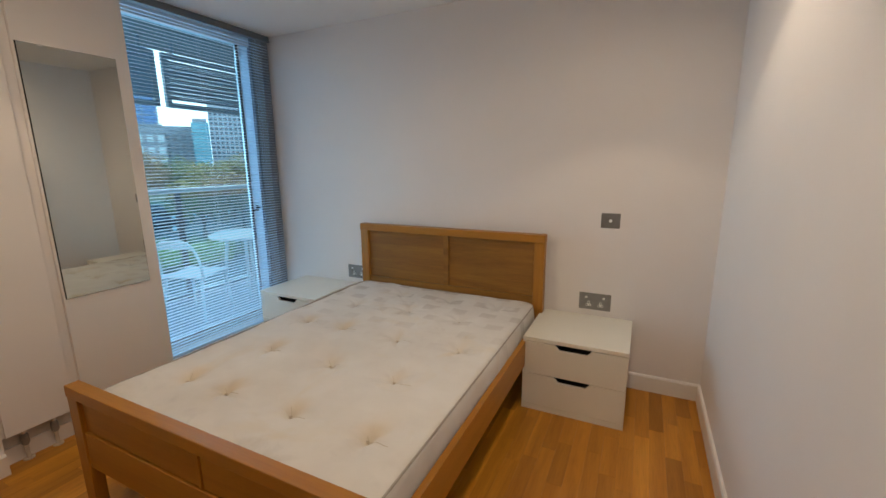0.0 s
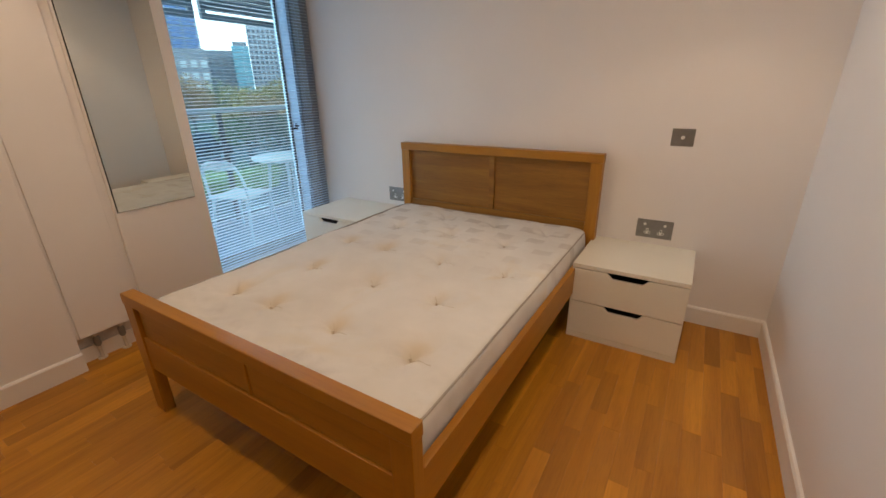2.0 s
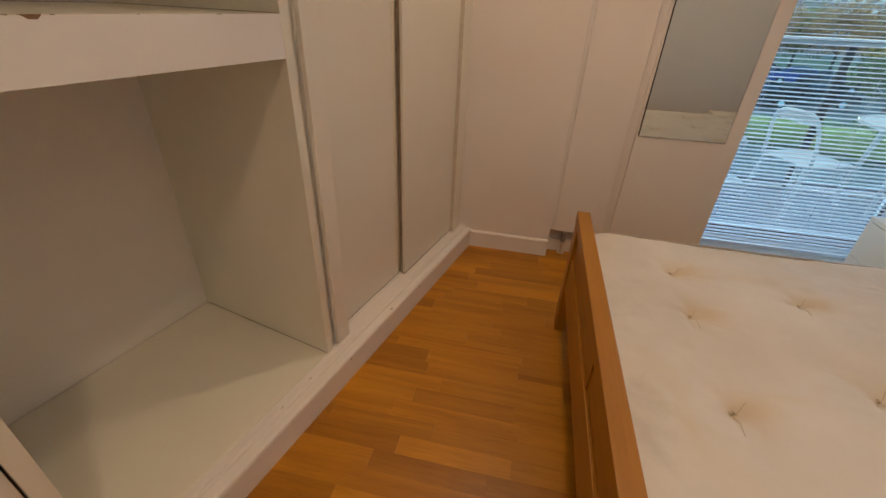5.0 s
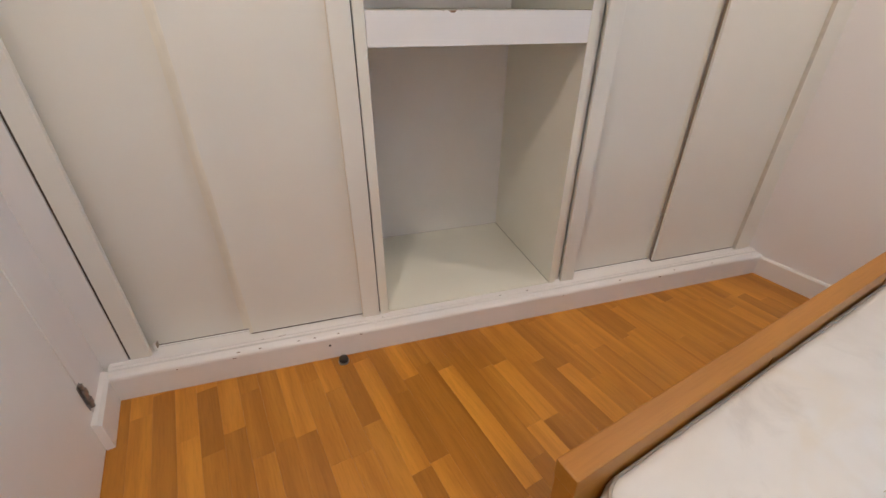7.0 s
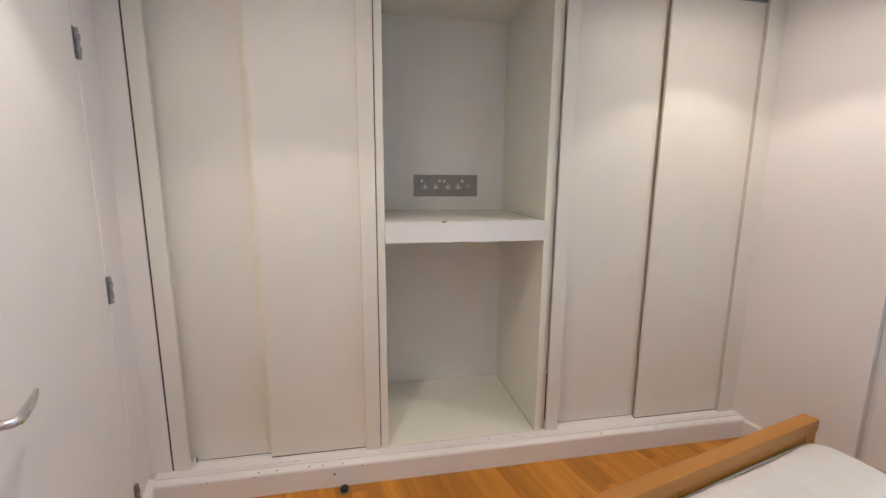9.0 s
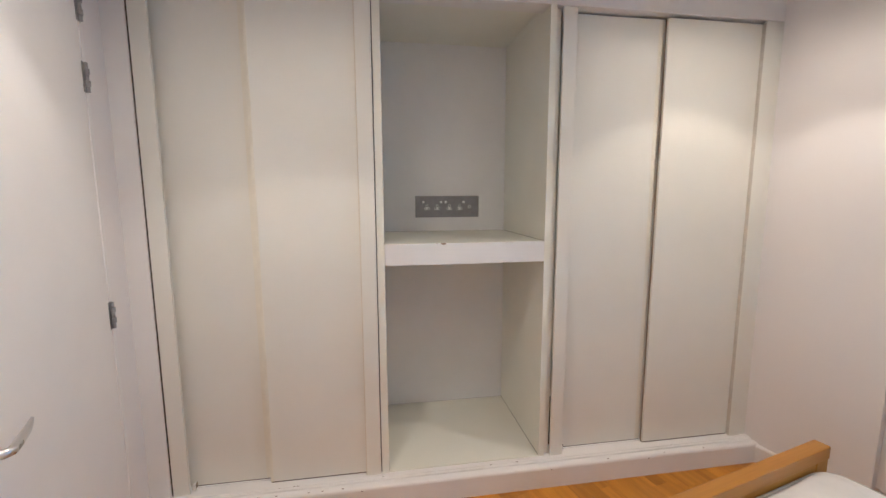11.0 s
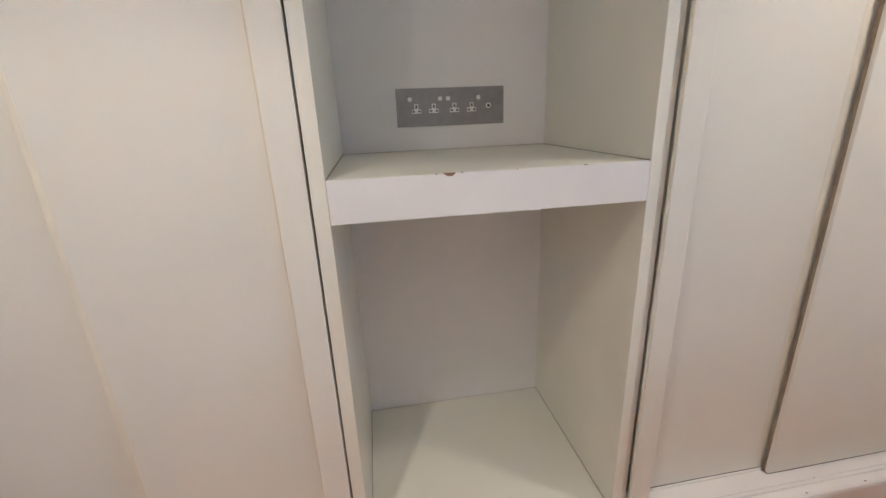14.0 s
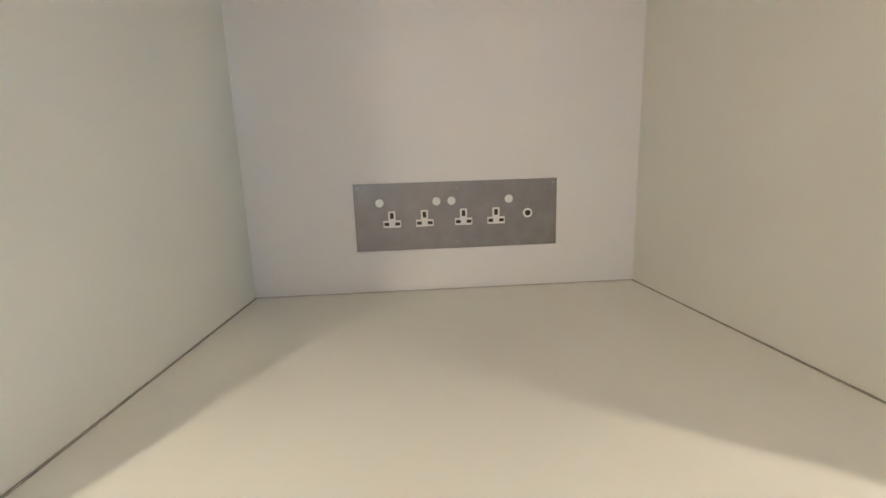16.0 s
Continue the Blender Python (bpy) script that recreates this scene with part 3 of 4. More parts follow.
def mattress_material():
    """Cream damask ticking: woven patches, faint yellow stains and creases."""
    m, nt, b = base("mattress_ticking", 0.92)
    v = coords(nt)
    tone = ramp(nt, (0.63, 0.598, 0.552), (0.74, 0.715, 0.675), 0.3, 0.7)
    nt.links.new(noise_tex(nt, v, 2.6, 5), tone.inputs["Fac"])
    brick = nt.nodes.new("ShaderNodeTexBrick")
    brick.inputs["Scale"].default_value = 1.0
    brick.inputs["Brick Width"].default_value, brick.inputs["Row Height"].default_value = 0.190, 0.165
    brick.inputs["Mortar Size"].default_value, brick.inputs["Mortar Smooth"].default_value = 0.052, 0.25
    brick.inputs["Color1"].default_value = brick.inputs["Color2"].default_value = (1, 1, 1, 1)
    brick.inputs["Mortar"].default_value = (0, 0, 0, 1)
    nt.links.new(v, brick.inputs["Vector"])
    sep = nt.nodes.new("ShaderNodeSeparateXYZ")
    nt.links.new(v, sep.inputs["Vector"])
    grad = nt.nodes.new("ShaderNodeMapRange")
    grad.inputs["From Min"].default_value, grad.inputs["From Max"].default_value = -0.1, 0.75
    grad.inputs["To Min"].default_value, grad.inputs["To Max"].default_value = 0.05, 1.0
    nt.links.new(sep.outputs["Y"], grad.inputs["Value"])
    patchy = ramp(nt, (0, 0, 0), (1, 1, 1), 0.38, 0.50)
    nt.links.new(noise_tex(nt, v, 5.5, 3), patchy.inputs["Fac"])
    f1 = mixed(nt, 1.0, brick.outputs["Color"], patchy.outputs["Color"], "MULTIPLY")
    f2 = nt.nodes.new("ShaderNodeMath")
    f2.operation = "MULTIPLY"
    nt.links.new(f1, f2.inputs[0])
    nt.links.new(grad.outputs["Result"], f2.inputs[1])
    f3 = nt.nodes.new("ShaderNodeMath")
    f3.operation = "MULTIPLY"
    f3.inputs[1].default_value = 0.50
    nt.links.new(f2.outputs["Value"], f3.inputs[0])
    col = mixed(nt, f3.outputs["Value"], tone.outputs["Color"], (0.44, 0.385, 0.345))
    stain = ramp(nt, (0, 0, 0), (0.40, 0.40, 0.40), 0.60, 0.78)
    nt.links.new(noise_tex(nt, v, 3.4, 3, 0.6, 0.8), stain.inputs["Fac"])
    col = mixed(nt, stain.outputs["Color"], col, (0.66, 0.545, 0.37))
    grime = ramp(nt, (0, 0, 0), (0.38, 0.38, 0.38), 0.54, 0.72)
    nt.links.new(noise_tex(nt, v, 6.5, 5, 0.65, 0.6), grime.inputs["Fac"])
    foot = nt.nodes.new("ShaderNodeMapRange")
    foot.inputs["From Min"].default_value, foot.inputs["From Max"].default_value = -0.62, -0.90
    nt.links.new(sep.outputs["Y"], foot.inputs["Value"])
    col = mixed(nt, mixed(nt, 1.0, grime.outputs["Color"], foot.outputs["Result"], "MULTIPLY"), col, (0.40, 0.37, 0.34))
    at = nt.nodes.new("ShaderNodeAttribute")
    at.attribute_name = "stain"
    f4 = nt.nodes.new("ShaderNodeMath")
    f4.operation = "MULTIPLY"
    f4.inputs[1].default_value = 0.50
    nt.links.new(at.outputs["Fac"], f4.inputs[0])
    col = mixed(nt, f4.outputs["Value"], col, (0.62, 0.46, 0.25))
    nt.links.new(col, b.inputs["Base Color"])
    bump(nt, b, noise_tex(nt, v, 260, 2), 0.25, 0.0008)
    return m


TICKING = mattress_material()


def stain_mesh(ob):
    """Yellow water marks that fan out from the tufts of the lower half."""
    layer = ob.data.attributes.new("stain", "FLOAT", "POINT")
    for i, v in enumerate(ob.data.vertices):
        f = 0.0
        for k, (tx, ty) in enumerate(TUFTS[:14]):
            dx, dy = v.co.x - tx + MCX, v.co.y - ty + MCY
            wob = 1 + 0.5 * noise.noise((v.co.x * 22, v.co.y * 22, k))
            w = (0.9, 0.9, 0.9, 1.0, 0.35, 0.5, 0.9, 0.2, 0.25, 0.9, 0.8, 0.1, 0.1, 0.3)[k]
            f += w * math.exp(-((dx / 0.045) ** 2 + ((dy - 0.035) / 0.055) ** 2) * wob)
        layer.data[i].value = min(1.0, f)

TUFT = plain("tuft_wool", (0.50, 0.42, 0.32), 0.95, vary=0.2, scale=90)
THREAD = plain("tuft_thread", (0.50, 0.41, 0.29), 0.95)


def soft_block(sx, sy, sz, r, nx, ny, nz, lift, corner=0.0):
    """A rounded block centred on the origin, its base at 0, with lift(x, y) added to the top."""
    bm = bmesh.new()
    seen = {}

    def vert(i, j, k):
        key = (i, j, k)
        if key not in seen:
            p = Vector((sx * (i / nx - 0.5), sy * (j / ny - 0.5), sz * (k / nz)))
            q = Vector([min(max(c, lo + r), hi - r) for c, lo, hi in zip(p, (-sx / 2, -sy / 2, 0), (sx / 2, sy / 2, sz))])
            d = p - q
            if d.length > 1e-9:
                p = q + d.normalized() * r
            if k == nz:
                p.z += lift(p.x, p.y)
            else:
                bulge = 0.010 * math.sin(math.pi * k / nz)
                wob = 0.006 * noise.noise((p.x * 5, p.y * 5, p.z * 9)) + 0.004 * noise.noise((p.x * 14, p.y * 14, p.z * 16))
                out = Vector((p.x / sx, p.y / sy, 0))
                if out.length:
                    p += out.normalized() * (bulge + wob)
            ex, ey = abs(p.x) - (sx / 2 - corner), abs(p.y) - (sy / 2 - corner)
            if ex > 0 and ey > 0:
                f = max(ex, ey) / math.hypot(ex, ey)
                p.x, p.y = math.copysign(sx / 2 - corner + ex * f, p.x), math.copysign(sy / 2 - corner + ey * f, p.y)
            seen[key] = bm.verts.new(p)
        return seen[key]
    for i in range(nx):
        for j in range(ny):
            for k in (0, nz):
                q = [vert(i, j, k), vert(i + 1, j, k), vert(i + 1, j + 1, k), vert(i, j + 1, k)]
                bm.faces.new(q if k else q[::-1])
    for k in range(nz):
        for i in range(nx):
            for j in (0, ny):
                q = [vert(i, j, k), vert(i + 1, j, k), vert(i + 1, j, k + 1), vert(i, j, k + 1)]
                bm.faces.new(q[::-1] if j else q)
        for j in range(ny):
            for i in (0, nx):
                q = [vert(i, j, k), vert(i, j + 1, k), vert(i, j + 1, k + 1), vert(i, j, k + 1)]
                bm.faces.new(q if i else q[::-1])
    bmesh.ops.recalc_face_normals(bm, faces=bm.faces[:])
    return bm


MX0, MX1, MY0, MY1, MZ0, MZ1 = -1.868, -0.503, 0.9375, 2.785, 0.288, 0.508
MCX, MCY = (MX0 + MX1) / 2, (MY0 + MY1) / 2


crease_rnd = random.Random(21)
CREASES = [[(crease_rnd.uniform(0, math.tau), crease_rnd.uniform(0.05, 0.13), crease_rnd.uniform(0.0035, 0.007)) for k in range(5)] for t in TUFTS]


def top_lift(x, y):
    z = 0.009 * noise.noise((x * 3.5, y * 3.5, 0.5)) + 0.0045 * noise.noise((x * 11, y * 11, 2.5)) + 0.0016 * noise.noise((x * 28, y * 28, 4.5))
    for (tx, ty), folds in zip(TUFTS, CREASES):
        d = math.hypot(x - tx + MCX, y - ty + MCY)
        z -= 0.018 * math.exp(-(d / 0.026) ** 2) + 0.013 * math.exp(-(d / 0.09) ** 2)
        fold = math.sin(5 * math.atan2(y - ty + MCY, x - tx + MCX) + tx * 9)
        z += 0.0035 * fold * math.exp(-((d - 0.06) / 0.045) ** 2)
        if d < 0.26:
            for a, length, deep in folds:
                dx, dy = x - tx + MCX, y - ty + MCY
                along, across = dx * math.cos(a) + dy * math.sin(a), dy * math.cos(a) - dx * math.sin(a) + 0.008 * math.sin(d * 30)
                if along > 0:
                    z -= deep * math.exp(-(across / 0.008) ** 2 - (along / length) ** 2)
    return z


mattress = thing("mattress", "bare cream tufted mattress with faint yellow stains", "mattress", pose(MCX, MCY, MZ0))
body = part("body", soft_block(MX1 - MX0, MY1 - MY0, MZ1 - MZ0, 0.024, 190, 256, 14, top_lift, 0.075), TICKING, mattress, "", True)
stain_mesh(body)


def edge_loop(inset, r, z):
    hx, hy = (MX1 - MX0) / 2 - inset, (MY1 - MY0) / 2 - inset
    pts = []
    for cx, cy, a0 in ((hx - r, hy - r, 0), (-hx + r, hy - r, 90), (-hx + r, -hy + r, 180), (hx - r, -hy + r, 270)):
        for i in range(9):
            a = radians(a0 + i * 90 / 8)
            pts.append((cx + r * math.cos(a), cy + r * math.sin(a)))
    out = []
    for i in range(len(pts)):
        a, b = Vector(pts[i]), Vector(pts[(i + 1) % len(pts)])
        n = max(1, round((b - a).length / 0.05))
        for k in range(n):
            p = a.lerp(b, k / n)
            out.append((p.x, p.y, z + 0.004 * noise.noise((p.x * 6, p.y * 6, 7))))
    return out


part("piping", tube(edge_loop(0.004, 0.075, MZ1 - MZ0 - 0.006), 0.0045, 6, True), PIPING, mattress, "grey edge piping", True)
part("piping", tube(edge_loop(0.000, 0.075, 0.045), 0.005, 6, True), PIPING, mattress, "grey edge piping", True)
for i, (tx, ty) in enumerate(TUFTS[:14]):
    x, y = tx - MCX, ty - MCY
    z = MZ1 - MZ0 + top_lift(x, y)
    rnd = random.Random(i)
    bm = bmesh.new()
    for k in range(5):
        a = rnd.uniform(0, math.tau)
        tube([(x, y, z - 0.002), (x + 0.004 * math.cos(a), y + 0.004 * math.sin(a), z + 0.006), (x + 0.009 * math.cos(a), y + 0.009 * math.sin(a), z + 0.004)], [0.0022, 0.0022, 0.001], 6, bm=bm)
    tuft = part("tuft", bm, TUFT, mattress, "brown wool tuft", True)
    if i < 11:
        turn = rnd.uniform(-0.30, 0.15)
        for side, length in ((0, rnd.uniform(0.05, 0.10)), (2.3, rnd.uniform(0.02, 0.05))):
            pts = []
            for k in range(6):
                d = length * k / 5
                px, py = x + d * math.cos(turn + side), y + d * math.sin(turn + side) + 0.003 * math.sin(k)
                pts.append((px, py, MZ1 - MZ0 + top_lift(px, py) + 0.0008))
            part("loose_thread", tube(pts, 0.0008, 5), THREAD, tuft)


# ---- bedside cabinets ----


def bedside(m, label):
    w, d, h = 0.552, 0.500, 0.443
    n = thing("bedside_cabinet", label, "bedside cabinet", m, "bedside cabinets")
    part("top", box((0, 0, h - 0.022), (w, d, h), 0.0015), STAND, n)
    for a in (0.001, w - 0.019):
        part("side_panel", box((a, 0.019, 0), (a + 0.018, d - 0.002, h - 0.0225), 0.001), STAND, n)
    part("plinth", box((0.001, 0.001, 0), (w - 0.001, 0.0185, 0.032), 0.001), STAND, n)
    part("back_panel", box((0.0195, d - 0.012, 0.0), (w - 0.0195, d - 0.002, h - 0.0225)), STAND, n)
    for z0, z1 in ((0.034, 0.223), (0.227, 0.417)):
        c0, c1, dp = 0.175, 0.375, 0.030
        pts = [(0.002, z0), (w - 0.002, z0), (w - 0.002, z1), (c1, z1), (c1 - 0.028, z1 - dp), (c0 + 0.028, z1 - dp), (c0, z1), (0.002, z1)]
        f = part("drawer_front", prism(pts, 0.0, 0.0175, "y"), STAND, n, "drawer front with a cut-out grip")
        part("drawer_box", box((0.03, 0.045, z0 + 0.01), (w - 0.03, d - 0.03, z1 - 0.045)), DARK, f)
    return n


bedside(pose(-0.478, 2.387, 0), "cream two-drawer bedside cabinet on open floor")
bedside(pose(-2.570, 2.387, 0), "cream two-drawer bedside cabinet under the window blind")

# ---- mirror on the pier ----
mir = thing("wall_mirror", "tall frameless mirror clipped to the painted pier", "mirror", pose(WEST - 0.0025, 1.383, 0.745))
part("glass", box((0, -0.195, 0), (0.004, 0.203, 1.215), 0.0008), MIRROR, mir)
part("backing", box((-0.001, -0.199, -0.002), (-0.0002, 0.205, 1.217)), DARK, mir)
for y, z in ((-0.11, 0), (0.14, 0), (-0.11, 1.215), (0.14, 1.215)):
    part("clip", box((0.0, y - 0.010, z - 0.004), (0.0065, y + 0.010, z + 0.004), 0.001), CHROME, mir, "small metal clip")

# ---- pipes in the foot of the boxing ----
for y in (0.935, 1.050):
    pipe = thing("heating_pipe", "painted pipe tail with a valve under the boxing", "pipe", pose(WEST - 0.032, y, 0), "heating pipes")
    part("pipe", tube([(0, 0, 0), (0, 0, 0.08), (0, 0, 0.154)], 0.0085, 12), COPPER, pipe, "", True)
    part("collar", disc(0, 0, 0, 0.006, 0.022, 20), COPPER, pipe, "", True)
    part("valve", tube([(0, 0, 0.075), (0, 0, 0.085), (0, 0, 0.125), (0, 0, 0.135)], [0.010, 0.016, 0.016, 0.010], 10), STEEL, pipe, "", True)

# ---- window recess: full-height glazed door and blind ----
WY0, WY1 = 1.656, NORTH
structure("wall_west_reveal", box((-3.02, NORTH + 0.001, 0), (-2.80, NORTH + 0.12, CEIL)), WALL, "painted window reveal")
win = structure("window_1", box((-3.00, WY0 + 0.04, 0.0), (-2.92, WY1 - 0.04, 0.07), 0.003), FRAME, "full-height glazed balcony door in a grey aluminium frame", "window")
part("window_frame", box((-3.00, WY0, 0), (-2.92, WY0 + 0.039, CEIL - 0.001), 0.003), FRAME, win)
# fixed frame coloured darker than the rest to carry its shade
part("window_frame", box((-3.00, WY1 - 0.085, 0), (-2.92, WY1 - 0.001, CEIL - 0.001), 0.003), FIXED, win, "fixed frame darkened grey for shade")
part("window_frame", box((-3.00, WY0 + 0.04, CEIL - 0.075), (-2.92, WY1 - 0.086, CEIL - 0.001), 0.003), FRAME, win)
part("door_stile", box((-2.985, WY1 - 0.185, 0.071), (-2.935, WY1 - 0.172, CEIL - 0.077), 0.003), FRAME, win)
part("side_light", box((-2.950, WY1 - 0.1715, 0.072), (-2.944, WY1 - 0.086, CEIL - 0.077)), OPAL, win, "pale obscured glass strip")
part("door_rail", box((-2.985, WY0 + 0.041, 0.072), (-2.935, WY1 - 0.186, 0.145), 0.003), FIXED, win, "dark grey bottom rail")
part("gasket", box((-2.955, WY1 - 0.192, 0.145), (-2.933, WY1 - 0.1865, CEIL - 0.08)), RUBBER, win)
part("gasket", box((-2.934, WY0 + 0.042, 0.139), (-2.932, WY1 - 0.187, 0.1455)), RUBBER, win)
pane = part("pane", box((-2.964, WY0 + 0.040, 0.140), (-2.956, WY1 - 0.18, CEIL - 0.07)), GLASS, win, "clear glass pane")
pane.visible_shadow = False
hd = part("handle_plate", box((-2.934, WY1 - 0.158, 1.015), (-2.927, WY1 - 0.138, 1.065), 0.002), RUBBER, win, "dark door handle")
part("lever", tube([(-2.927, WY1 - 0.148, 1.045), (-2.900, WY1 - 0.148, 1.045), (-2.892, WY1 - 0.160, 1.042), (-2.892, WY1 - 0.235, 1.020)], 0.006, 10), RUBBER, hd, "", True)

# the jamb's brown-grey stands in for shade inside the recess
jamb = part("jamb", box((-2.918, WY1 - 0.072, 0.046), (-2.810, WY1 - 0.001, CEIL - 0.001), 0.002), REVEAL, win, "jamb with its shade painted brown-grey")
# added strip that darkens the jamb's room side, where shade lies
part("shade_strip", box((-2.8095, WY1 - 0.070, 0.047), (-2.806, WY1 - 0.002, CEIL - 0.05), 0.001), FIXED, jamb, "dark strip added for shade on the jamb")
structure("window_sill_1", box((-2.9185, WY0, 0.0), (-2.545, WY1 - 0.001, 0.045), 0.004), TRIM, "low white threshold under the window", "window sill")
cable = thing("cable", "thin dark cable lying along the window threshold", "cable", pose(-2.66, 0, 0.049))
part("wire", tube([(0.015 * math.sin(k * 0.9), WY0 + 0.02 + k * 0.09, 0) for k in range(13)], 0.004, 8), RUBBER, cable, "", True)

blind = thing("venetian_blind", "lowered aluminium venetian blind with open slats", "blind", pose(-2.79, WY0 + 0.006, 0))
BL = 1.214
part("headrail", box((-0.020, 0, CEIL - 0.048), (0.022, BL, CEIL - 0.003), 0.002), HEADRAIL, blind)
part("bottom_rail", box((-0.012, 0.002, 0.088), (0.012, BL - 0.002, 0.108), 0.003), SLAT, blind)
bm = bmesh.new()
rows = []
for k in range(5):
    u = k / 4 - 0.5
    rows.append([bm.verts.new((u * 0.025, yy, 0.0022 * (1 - 4 * u * u) - 0.12 * u * 0.025)) for yy in (0.001, BL - 0.001)])
for a, b in zip(rows, rows[1:]):
    bm.faces.new((a[0], b[0], b[1], a[1]))
slat = part("slat", bm, SLAT, blind)
slat.location = (0, 0, 0.125)
count = int((CEIL - 0.055 - 0.125) / 0.0215)
for i in range(1, count):
    o = new("slat", slat.data)
    o.parent = blind
    o.location = (0, 0, 0.125 + i * 0.0215)
for y in (0.12, 0.60, 1.08):
    for x in (-0.0135, 0.0135):
        part("ladder_cord", tube([(x, y, 0.10), (x, y, CEIL - 0.05)], 0.0007, 4), SLAT, blind)

# ---- balcony ----
BZ, RX, SX = -0.11, -4.66, -4.33
structure("balcony_slab", box((RX - 0.05, -2.0, BZ - 0.30), (-3.03, 7.0, BZ - 0.024)), CONCRETE, "concrete balcony slab", "balcony")
structure("balcony_soffit", box((RX - 0.1, -2.0, 2.62), (-3.03, 7.0, 2.85)), CONCRETE, "underside of the balcony above", "balcony")
structure("wall_outer_north", box((-3.03, NORTH + 0.13, -4), (-2.60, 9.0, 2.9)), CONCRETE, "grey outer wall of the building", "wall")
deck = structure("balcony_deck", box((RX - 0.02, -2.0, BZ - 0.023), (-3.03, 7.0, BZ - 0.010)), DECK, "wet grey balcony decking", "decking")
bm0 = box((RX, 0, 0), (-3.035, 0.116, 0.010), 0.002, seg=1)
board = part("deck_board", bm0, DECK, deck)
board.location = (0, -0.5, BZ - 0.010)
for i in range(1, 45):
    o = new("deck_board", board.data)
    o.parent = deck
    o.location = (0, -0.5 + i * 0.121, BZ - 0.010)
rail = thing("balcony_railing", "steel handrail on posts with clear glass panels", "railing", pose(RX + 0.06, 0, BZ))
part("handrail", tube([(0, -1.5, 1.24), (0, 6.6, 1.24)], 0.028, 14), RAIL, rail, "round steel handrail", True)
for i in range(5):
    y = -0.4 + i * 1.75
    part("post", box((-0.012, y - 0.03, 0.0), (0.012, y + 0.03, 1.222), 0.003), POST, rail)
    g = part("glass_panel", box((-0.005, y + 0.05, 0.08), (0.005, y + 1.70, 1.15)), GLASS, rail)
    g.visible_shadow = False
part("toe_rail", box((-0.02, -1.5, 0.03), (0.02, 6.6, 0.07), 0.003), LOUVRE, rail)


def louvre_screen(y0, y1):
    s = thing("louvre_screen", "grey slatted sun screen hung over the balcony edge", "sun screen", pose(SX, 0, 0), "sun screens")
    z0, z1 = 1.98, 2.50
    for a in (y0, y1 - 0.05):
        part("stile", box((-0.02, a, z0), (0.02, a + 0.05, z1), 0.002), LOUVRE, s)
    part("rail", box((-0.02, y0 + 0.051, z0), (0.02, y1 - 0.051, z0 + 0.05), 0.002), LOUVRE, s)
    part("rail", box((-0.02, y0 + 0.051, z1 - 0.05), (0.02, y1 - 0.051, z1), 0.002), LOUVRE, s)
    for a in (y0 + 0.10, y1 - 0.14):
        part("hanger", box((-0.008, a, z1), (0.008, a + 0.03, 2.619), 0.002), LOUVRE, s)
    n = 9
    for i in range(n):
        z = z0 + 0.08 + i * (z1 - z0 - 0.14) / n
        part("louvre", box((-0.012, y0 + 0.052, z), (0.012, y1 - 0.052, z + 0.037), 0.003), LOUVRE, s)


louvre_screen(1.20, 2.885)
louvre_screen(2.955, 4.60)


def garden_chair(m, label):
    c = thing("garden_chair", label, "chair", m, "balcony chairs")
    bm = soft_block(0.43, 0.43, 0.03, 0.014, 12, 12, 3, lambda x, y: -0.012 * math.exp(-(x * x + y * y) / 0.03))
    for v in bm.verts:
        v.co.z += 0.43
    part("seat", bm, CHAIR, c, "", True)
    for sx in (-1, 1):
        part("leg", tube([(sx * 0.185, -0.185, 0.43), (sx * 0.20, -0.205, 0.22), (sx * 0.215, -0.225, 0.0)], [0.018, 0.015, 0.012], 8), CHAIR, c, "", True)
        part("leg", tube([(sx * 0.185, 0.185, 0.43), (sx * 0.20, 0.215, 0.22), (sx * 0.215, 0.245, 0.0)], [0.018, 0.015, 0.012], 8), CHAIR, c, "", True)
    # back: a bowed hoop with a shaped panel at its top
    hoop = []
    for i in range(17):
        a = math.pi * i / 16
        hoop.append((0.212 * math.copysign(abs(math.cos(a)) ** 0.45, math.cos(a)), 0.19 + 0.07 * min(1, math.sin(a) * 1.3), 0.43 + 0.38 * math.sin(a) ** 0.6))
    part("back_hoop", tube(hoop, 0.014, 8), CHAIR, c, "", True)
    bm = bmesh.new()
    rows = []
    for j in range(5):
        f = j / 4
        z = 0.735 + f * 0.065
        half = 0.19 * (1 - 0.28 * f * f)
        rows.append([bm.verts.new((half * u, 0.262 + 0.01 * f + 0.03 * (1 - u * u) - 0.02, z)) for u in [k / 5 - 1 for k in range(11)]])
    for a, b in zip(rows, rows[1:]):
        for k in range(10):
            bm.faces.new((a[k], a[k + 1], b[k + 1], b[k]))
    bmesh.ops.solidify(bm, geom=bm.faces[:], thickness=0.008)
    part("backrest", bm, CHAIR, c, "", True)
    return c


garden_chair(pose(-3.98, 2.80, BZ, 0, 0, 201), "white moulded plastic chair on the balcony deck")
garden_chair(pose(-4.10, 4.30, BZ, 0, 0, 8), "white moulded plastic chair beyond the balcony table")
table = thing("garden_table", "round white plastic table on the balcony deck", "table", pose(-4.14, 3.58, BZ))
part("tabletop", tube([(0, 0, 0.695), (0, 0, 0.70), (0, 0, 0.722), (0, 0, 0.728)], [0.395, 0.41, 0.41, 0.395], 40), CHAIR, table, "", True)
